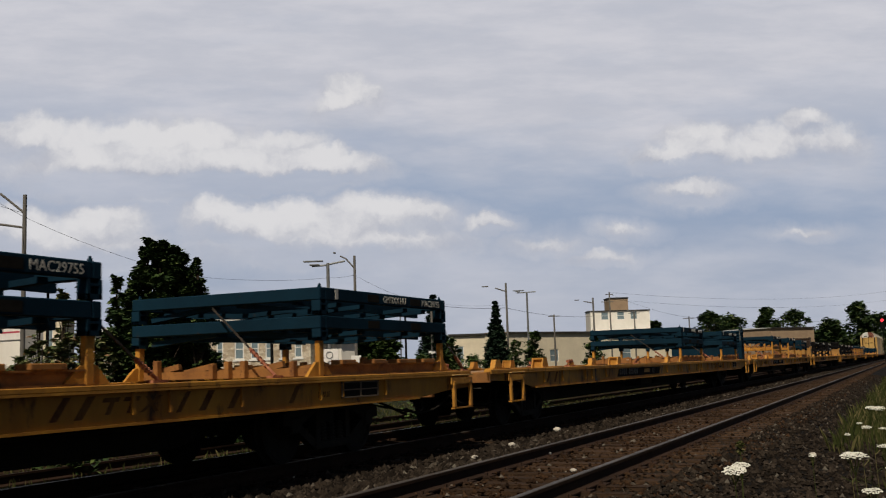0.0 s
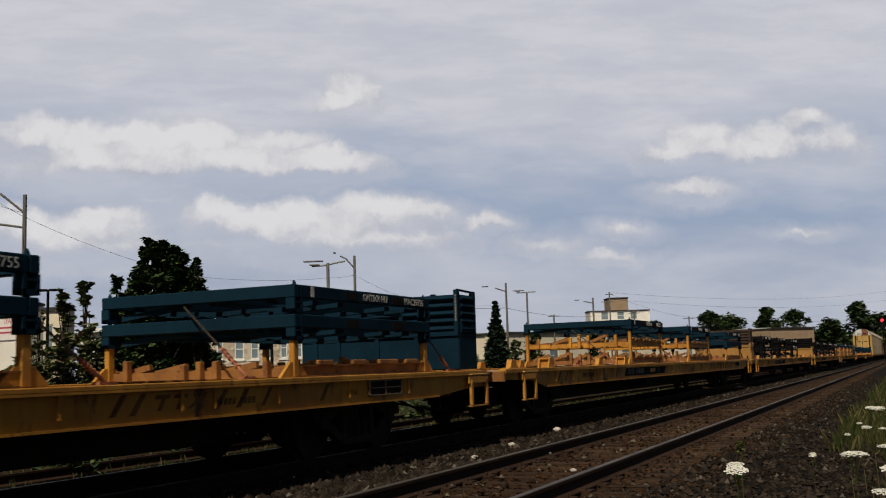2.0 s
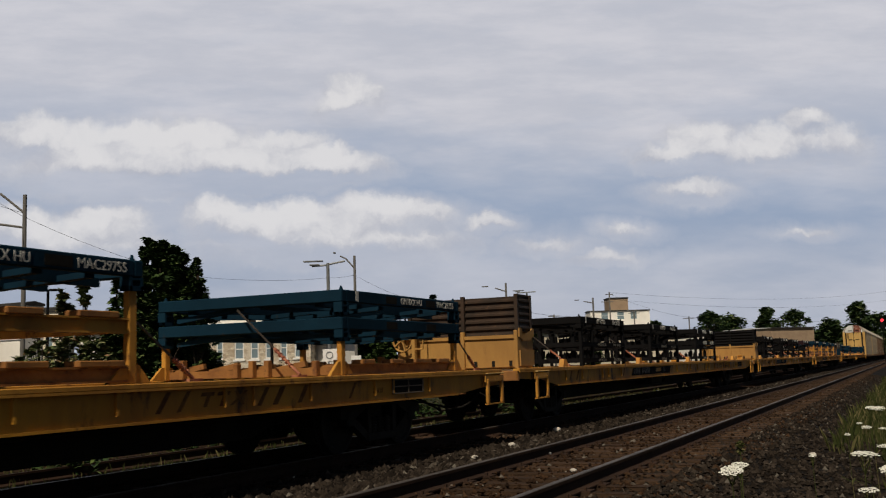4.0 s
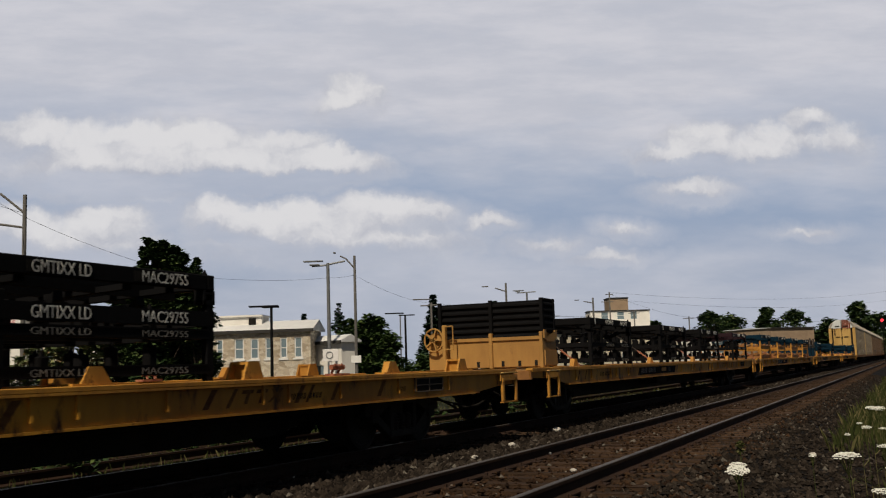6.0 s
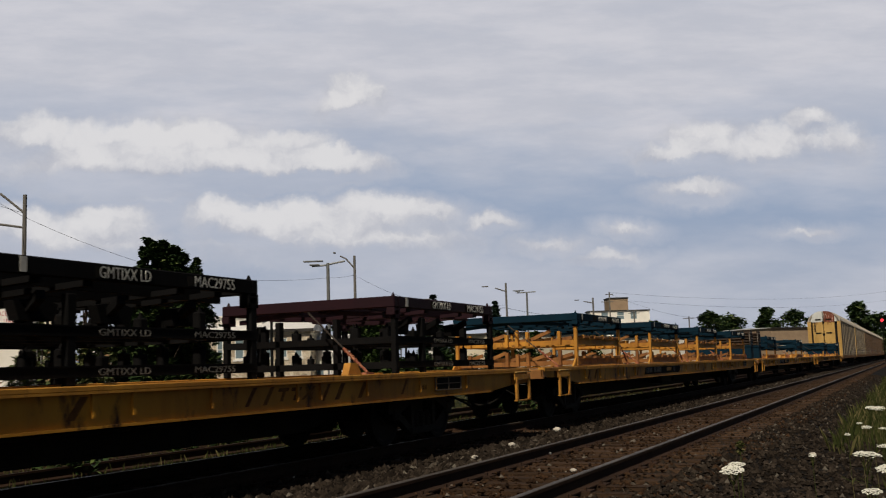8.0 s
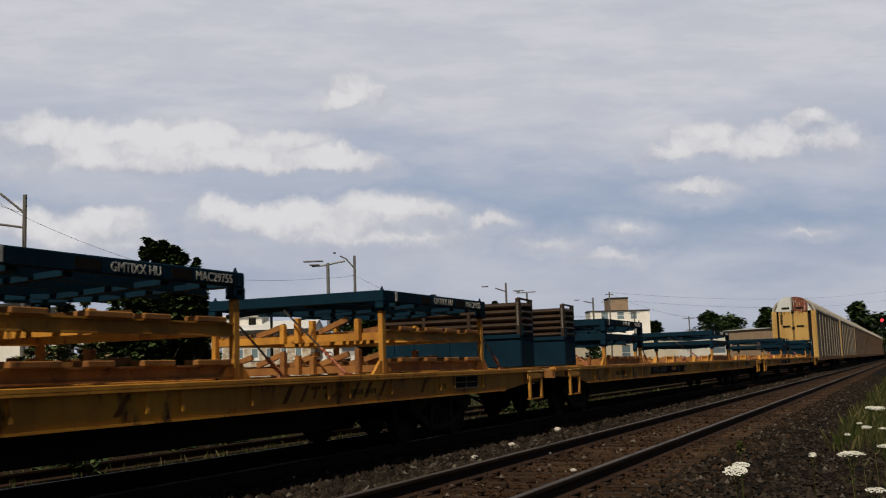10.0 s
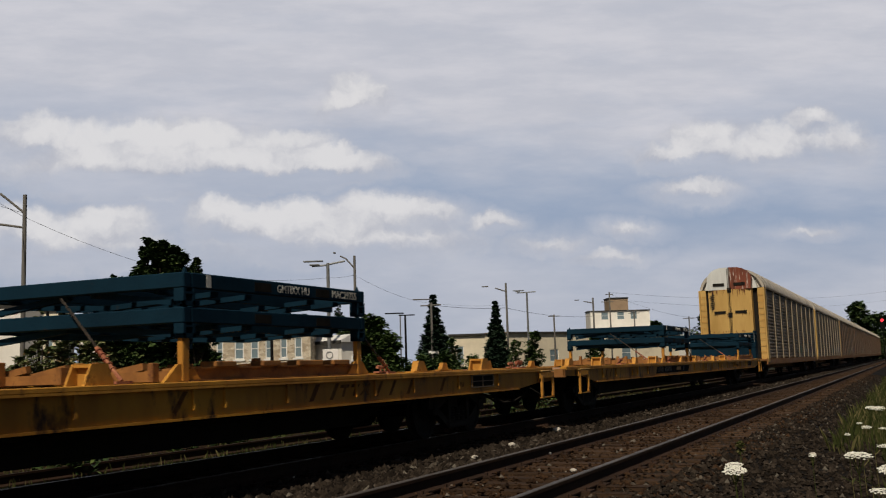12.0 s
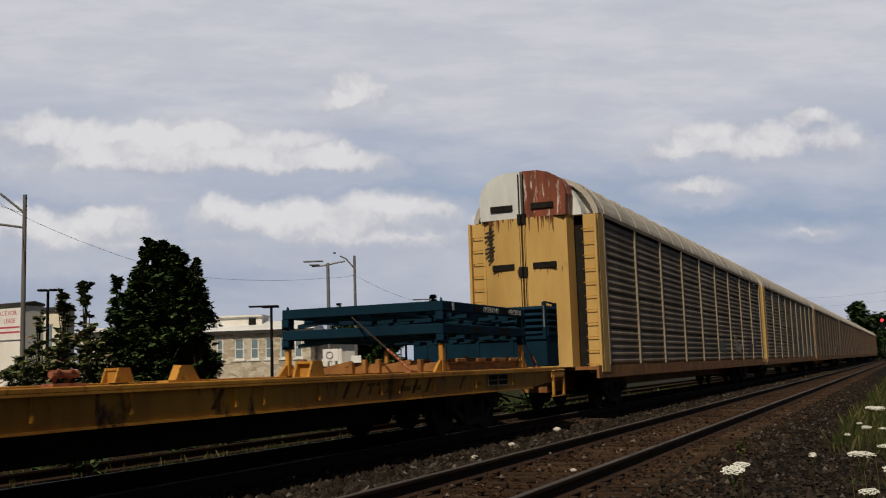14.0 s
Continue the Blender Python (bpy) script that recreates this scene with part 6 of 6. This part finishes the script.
# ---- enclosed car carriers at the train's tail ----
def make_autorack():
    car = thing("autorack", pose(0, 0, 0), "tall yellow-ended enclosed car carrier with grey corrugated sides", "railcar", "car carriers of the train")
    L = 10.85
    ZE = 4.86
    bm = bmesh.new()
    for s in (-1, 1):
        bm_prism(bm, [(-L - 0.3, 0.82), (L + 0.3, 0.82), (L + 0.3, 1.12), (-L - 0.3, 1.12)], "x", s * (HALF - 0.06), s * (HALF + 0.01))
    bm_box(bm, -HALF + 0.06, -L - 0.3, 1.02, HALF - 0.06, L + 0.3, 1.10)
    bm_box(bm, -0.36, -L - 0.2, 0.5, 0.36, L + 0.2, 1.02)
    part("underframe", bm, RUSTY_YELLOW, car, "rust-streaked underframe sill")
    # arched roof sheet
    rise = [(0.0, 0.0), (0.03, 0.14), (0.14, 0.36), (0.34, 0.60), (0.62, 0.80), (0.98, 0.95), (1.40, 1.03)]
    roof = [(-HALF + a, ZE + b) for a, b in rise] + [(HALF - a, ZE + b) for a, b in rise[::-1]]
    inner = [(x * 0.975, z - 0.05) for x, z in roof][::-1]
    bm = bmesh.new()
    bm_prism(bm, roof + inner, "y", -L + 0.2, L - 0.2)
    rf = part("roof", bm, ROOF_METAL, car, "pale weathered arched metal roof")
    bm = bmesh.new()
    big = [(x * 1.008, z + 0.02) for x, z in roof]
    for y in np.arange(-L + 0.6, L, 1.2):
        bm_prism(bm, big + inner, "y", y - 0.03, y + 0.03)
    part("roof_rib", bm, ROOF_METAL, rf)
    bm = bmesh.new()
    for s in (-1, 1):
        bm_box(bm, s * (HALF - 0.05), -L + 0.4, ZE - 0.08, s * (HALF + 0.035), L - 0.4, ZE + 0.02)
    part("eave_rail", bm, GALV, rf)
    # corrugated side panels between posts
    bays = 9
    w = (2 * L - 0.9) / bays
    rows = 4
    ph = (ZE - 0.12 - 1.14) / rows
    n = 20
    prof = [((0.028 if i % 4 in (1, 2) else 0.0), ph * 0.97 * i / n) for i in range(n + 1)] + [(-0.02, ph * 0.97), (-0.02, 0)]
    bm = bmesh.new()
    bm_prism(bm, prof, "y", -w / 2 + 0.02, w / 2 - 0.02)
    panel_mesh = mesh_of("side_panel", bm, GALV)
    bm = bmesh.new()
    bm_box(bm, -0.03, -0.04, 0, 0.055, 0.04, ZE - 1.14, 0.008)
    post_mesh = mesh_of("side_post", bm, POST_PALE)
    for s in (-1, 1):
        turn = Matrix.Rotation(0 if s > 0 else math.pi, 4, "Z")
        for b in range(bays):
            y = -L + 0.45 + w * (b + 0.5)
            for r in range(rows):
                piece("side_panel", panel_mesh, car, Matrix.Translation((s * (HALF - 0.04), y, 1.14 + r * ph)) @ turn)
        for b in range(bays + 1):
            piece("side_post", post_mesh, car, Matrix.Translation((s * (HALF - 0.02), -L + 0.45 + w * b, 1.12)) @ turn)
    for e in (-1, 1):
        # end posts with ladders
        for s in (-1, 1):
            bm = bmesh.new()
            bm_box(bm, s * (HALF - 0.40), e * (L - 0.06), 0.95, s * HALF, e * L, ZE - 0.05, 0.01)
            post = part("end_post", bm, YELLOW_CLEAN, car, "yellow corner post with ladder rungs")
            bm = bmesh.new()
            bm_box(bm, s * (HALF - 0.06), e * (L - 0.45), 0.95, s * (HALF + 0.02), e * (L - 0.065), ZE - 0.05, 0.01)
            part("side_plate", bm, YELLOW_CLEAN, post)
            bm = bmesh.new()
            bm_box(bm, s * (HALF - 0.05), e * (L + 0.004), 0.95, s * (HALF + 0.03), e * (L + 0.1), ZE - 0.05, 0.01)
            part("corner_angle", bm, YELLOW_CLEAN, post)
            bm = bmesh.new()
            z = 1.15
            while z < ZE - 0.3:
                bm_bar(bm, (s * (HALF - 0.42), e * (L + 0.05), z), (s * (HALF - 0.08), e * (L + 0.05), z), 0.016, sides=6)
                for x in (HALF - 0.42, HALF - 0.08):
                    bm_bar(bm, (s * x, e * (L - 0.01), z), (s * x, e * (L + 0.05), z), 0.016, sides=6)
                z += 0.33
            part("ladder", bm, YELLOW, post)
        # two folding end doors, rounded cap above
        for s, cap in ((-1, CAP_WHITE), (1, ROOF_RUST)):
            bm = bmesh.new()
            x0, x1 = s * 0.03, s * (HALF - 0.66)
            bm_prism(bm, [(x0, e * (L + 0.52)), (s * 0.8, e * (L + 0.50)), (x1, e * (L + 0.40)), (x1, e * L), (x1 - s * 0.05, e * L), (x1 - s * 0.05, e * (L + 0.36)), (x0, e * (L + 0.46))], "z", 1.1, ZE - 0.1)
            bm_box(bm, x0, e * (L + 0.50), 1.1, x0 + s * 0.07, e * (L + 0.55), ZE - 0.1)
            bm_box(bm, x1 - s * 0.06, e * (L + 0.40), 1.1, x1, e * (L + 0.44), ZE - 0.1)
            door = part("end_door", bm, YELLOW_CLEAN, car, "yellow folding end door")
            # door slots as near-black plates: the shade inside them is painted
            bm = bmesh.new()
            for z in (3.50, ZE + 0.10):
                bm_box(bm, s * 0.28, e * (L + 0.46), z, s * 0.95, e * (L + 0.53), z + 0.14)
            part("slot", bm, SHADE_BLACK, door)
            bm = bmesh.new()
            rng = random.Random(int(s + 5))
            for i in range(26):
                xx = s * rng.uniform(0.12, 1.1)
                top, ln, wd = (ZE - 0.10, rng.uniform(0.05, 0.4), rng.uniform(0.008, 0.03)) if i < 16 else (rng.choice((3.5, 2.6)), rng.uniform(0.05, 0.3), 0.015)
                face = L + 0.502 - 0.02 * min(1.0, abs(xx) / 0.9) - max(0.0, abs(xx) - 0.9) * 0.21
                bm_prism(bm, [(xx - wd, top), (xx + wd, top), (xx + wd * 0.2, top - ln), (xx - wd * 0.2, top - ln)], "y", e * (face + 0.02), e * (face + 0.026))
            part("rust_streak", bm, RUST_DRIP, door)
            bm = bmesh.new()
            for z in np.arange(3.75, 4.6, 0.1):
                w0 = 0.05 + 0.16 * abs(math.sin(z * 23 + s))
                bm_bar(bm, (s * 0.98 - w0, e * (L + 0.492), z), (s * 0.98 + w0 * 0.5, e * (L + 0.475), z + 0.06), 0.018, 0.05)
            if s < 0:
                part("scrawl_mark", bm, STEEL_DARK, door)
            else:
                bm.free()
            bm = bmesh.new()
            o = [(s * 0.03, ZE - 0.10), (s * (HALF - 0.65), ZE - 0.10), (s * (HALF - 0.62), ZE + 0.42), (s * (HALF - 0.70), ZE + 0.66), (s * (HALF - 0.88), ZE + 0.86), (s * (HALF - 1.12), ZE + 0.98), (s * 0.50, ZE + 1.05), (s * 0.03, ZE + 1.06)]
            bm_prism(bm, o, "y", e * (L - 0.02), e * (L + 0.50))
            part("end_cap", bm, cap, car, "white painted rounded end cap" if s < 0 else "red-rusted rounded end cap")
            bm = bmesh.new()
            bm_bar(bm, (s * 0.07, e * (L + 0.55), 1.2), (s * 0.07, e * (L + 0.53), ZE + 0.98), 0.035, sides=6)
            for z in (1.6, 3.3, 4.6):
                bm_box(bm, s * 0.02, e * (L + 0.50), z, s * 0.12, e * (L + 0.575), z + 0.25)
            part("lock_rod", bm, SHADE_BLACK, door)
        # near-black sheet paints the shade in the gap between doors and posts
        bm = bmesh.new()
        bm_box(bm, -HALF + 0.1, e * (L - 0.16), 1.1, HALF - 0.1, e * (L - 0.10), ZE - 0.02)
        part("end_wall", bm, SHADE_BLACK, car, "near-black sheet painted as the shaded gap beside the doors")
        bm = bmesh.new()
        bm_prism(bm, [(x * 0.80, z - 0.05) for x, z in roof], "y", e * (L - 0.5), e * (L + 0.06))
        part("roof_end", bm, CAP_WHITE, rf)
        bm = bmesh.new()
        bm_prism(bm, [(x * 0.985, z - 0.02) for x, z in roof], "y", e * (L - 0.38), e * (L - 0.31))
        part("end_gable", bm, ROOF_METAL, rf)
        bm = bmesh.new()
        bm_prism(bm, roof + [(x * 0.93, z - 0.09) for x, z in roof][::-1], "y", e * (L - 0.30), e * (L - 0.16))
        part("roof_rim", bm, ROOF_METAL, rf)
        bm = bmesh.new()
        bm_box(bm, -0.09, e * L, 0.64, 0.09, e * (L + 0.42), 0.84, 0.02)
        bm_prism(bm, [(-0.16, e * (L + 0.35)), (0.15, e * (L + 0.35)), (0.17, e * (L + 0.55)), (0.02, e * (L + 0.5)), (-0.13, e * (L + 0.56))], "z", 0.60, 0.88)
        part("coupler", bm, RAIL_RUST, car)
        make_truck(car, e * (L - 2.3))
    return car


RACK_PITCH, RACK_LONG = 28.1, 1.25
END_BROWN = paint("rust_washed_end", (0.14, 0.085, 0.05), (0.09, 0.055, 0.035), (0.22, 0.14, 0.07), scale=1.2, dirt_amount=0.3, streak=0.3)
first_rack = make_autorack()
for k in range(7):
    car = first_rack if k == 0 else copy_thing(first_rack, pose(0, 0, 0))
    MOVERS.append((car, TRACK_B, 222.6 + 10.85 * RACK_LONG + k * RACK_PITCH, 0.0))
    rng = random.Random(70 + k)
    for j in range(3 if k < 4 else 0):
        bm = bmesh.new()
        y0 = rng.uniform(-2, 8)
        for i in range(9):
            y, z, w, h = y0 + i * 0.2 + rng.uniform(-0.06, 0.06), 1.3 + rng.uniform(0, 0.3), rng.uniform(0.06, 0.2), rng.uniform(0.2, 0.7)
            bm_prism(bm, [(y, z), (y + w, z + 0.05), (y + w + rng.uniform(-0.1, 0.15), z + h), (y + rng.uniform(-0.1, 0.1), z + h * 0.9)], "x", HALF - 0.008 + 0.0005 * i, HALF - 0.005 + 0.0005 * i)
        part("spray_mark", bm, (TAG_PURPLE, TAG_TEAL, TAG_WHITE)[(j + k) % 3], car, "unreadable sprayed mark")
    if k in (0, 1):
        CARS.append(car)
    else:                                # browner, rust-washed ends further down the train
        for o in car.children_recursive:
            if o.name.startswith(("end_post", "side_plate", "corner_angle", "side_post")):
                o.material_slots[0].link = "OBJECT"
                o.material_slots[0].material = END_BROWN
        tagged(car, "tall brown-ended enclosed car carrier with grimy corrugated sides")
for car in CARS:
    WHEELSETS.extend(o for o in car.children_recursive if o.name.startswith("wheelset"))


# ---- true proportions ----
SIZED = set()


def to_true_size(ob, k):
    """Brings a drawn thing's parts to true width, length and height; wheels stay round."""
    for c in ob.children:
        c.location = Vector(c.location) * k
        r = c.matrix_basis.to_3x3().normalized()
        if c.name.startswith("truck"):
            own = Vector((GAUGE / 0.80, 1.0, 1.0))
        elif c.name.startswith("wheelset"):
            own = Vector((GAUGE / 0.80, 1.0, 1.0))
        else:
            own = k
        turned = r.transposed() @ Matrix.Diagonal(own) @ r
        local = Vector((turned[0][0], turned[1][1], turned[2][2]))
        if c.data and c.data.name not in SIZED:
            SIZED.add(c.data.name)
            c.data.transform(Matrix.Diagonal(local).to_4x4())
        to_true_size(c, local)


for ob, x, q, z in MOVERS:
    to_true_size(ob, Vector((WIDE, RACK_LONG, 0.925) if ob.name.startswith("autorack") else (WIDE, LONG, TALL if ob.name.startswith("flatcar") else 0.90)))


# ---- what moves ----
def motions():
    for ob, x, q, z in MOVERS:
        walk(ob, [(t, pose(x, q - SPEED * t, z)) for t in (0.0, 3.5, 7.0, 10.5, 14.0)])
    turn = SPEED / 0.42                  # radians a second
    for ob in WHEELSETS:
        p = ob.location.copy()
        walk(ob, [(i / 30, Matrix.Translation(p) @ Matrix.Rotation(turn * i / 30, 4, "X")) for i in range(421)])
    for ob, amount, phase in ((FLOWERS[0], 1.3, 0.0), (FLOWERS[1], 1.6, 0.8), (FLOWERS[2], 3.0, 1.7), (FLOWERS[3], 2.4, 2.9), (FLOWERS[12], 2.0, 0.4)):
        p = ob.location.copy()
        walk(ob, [(t, pose(p.x, p.y, p.z, amount * math.sin(t * 2.1 + phase), amount * math.sin(t * 1.3 + phase * 2), 0)) for t in np.arange(0.0, 14.01, 0.5)])
    walk(backdrop, [(t, backdrop_pose(t)) for t in (0.0, 7.0, 14.0)])


motions()
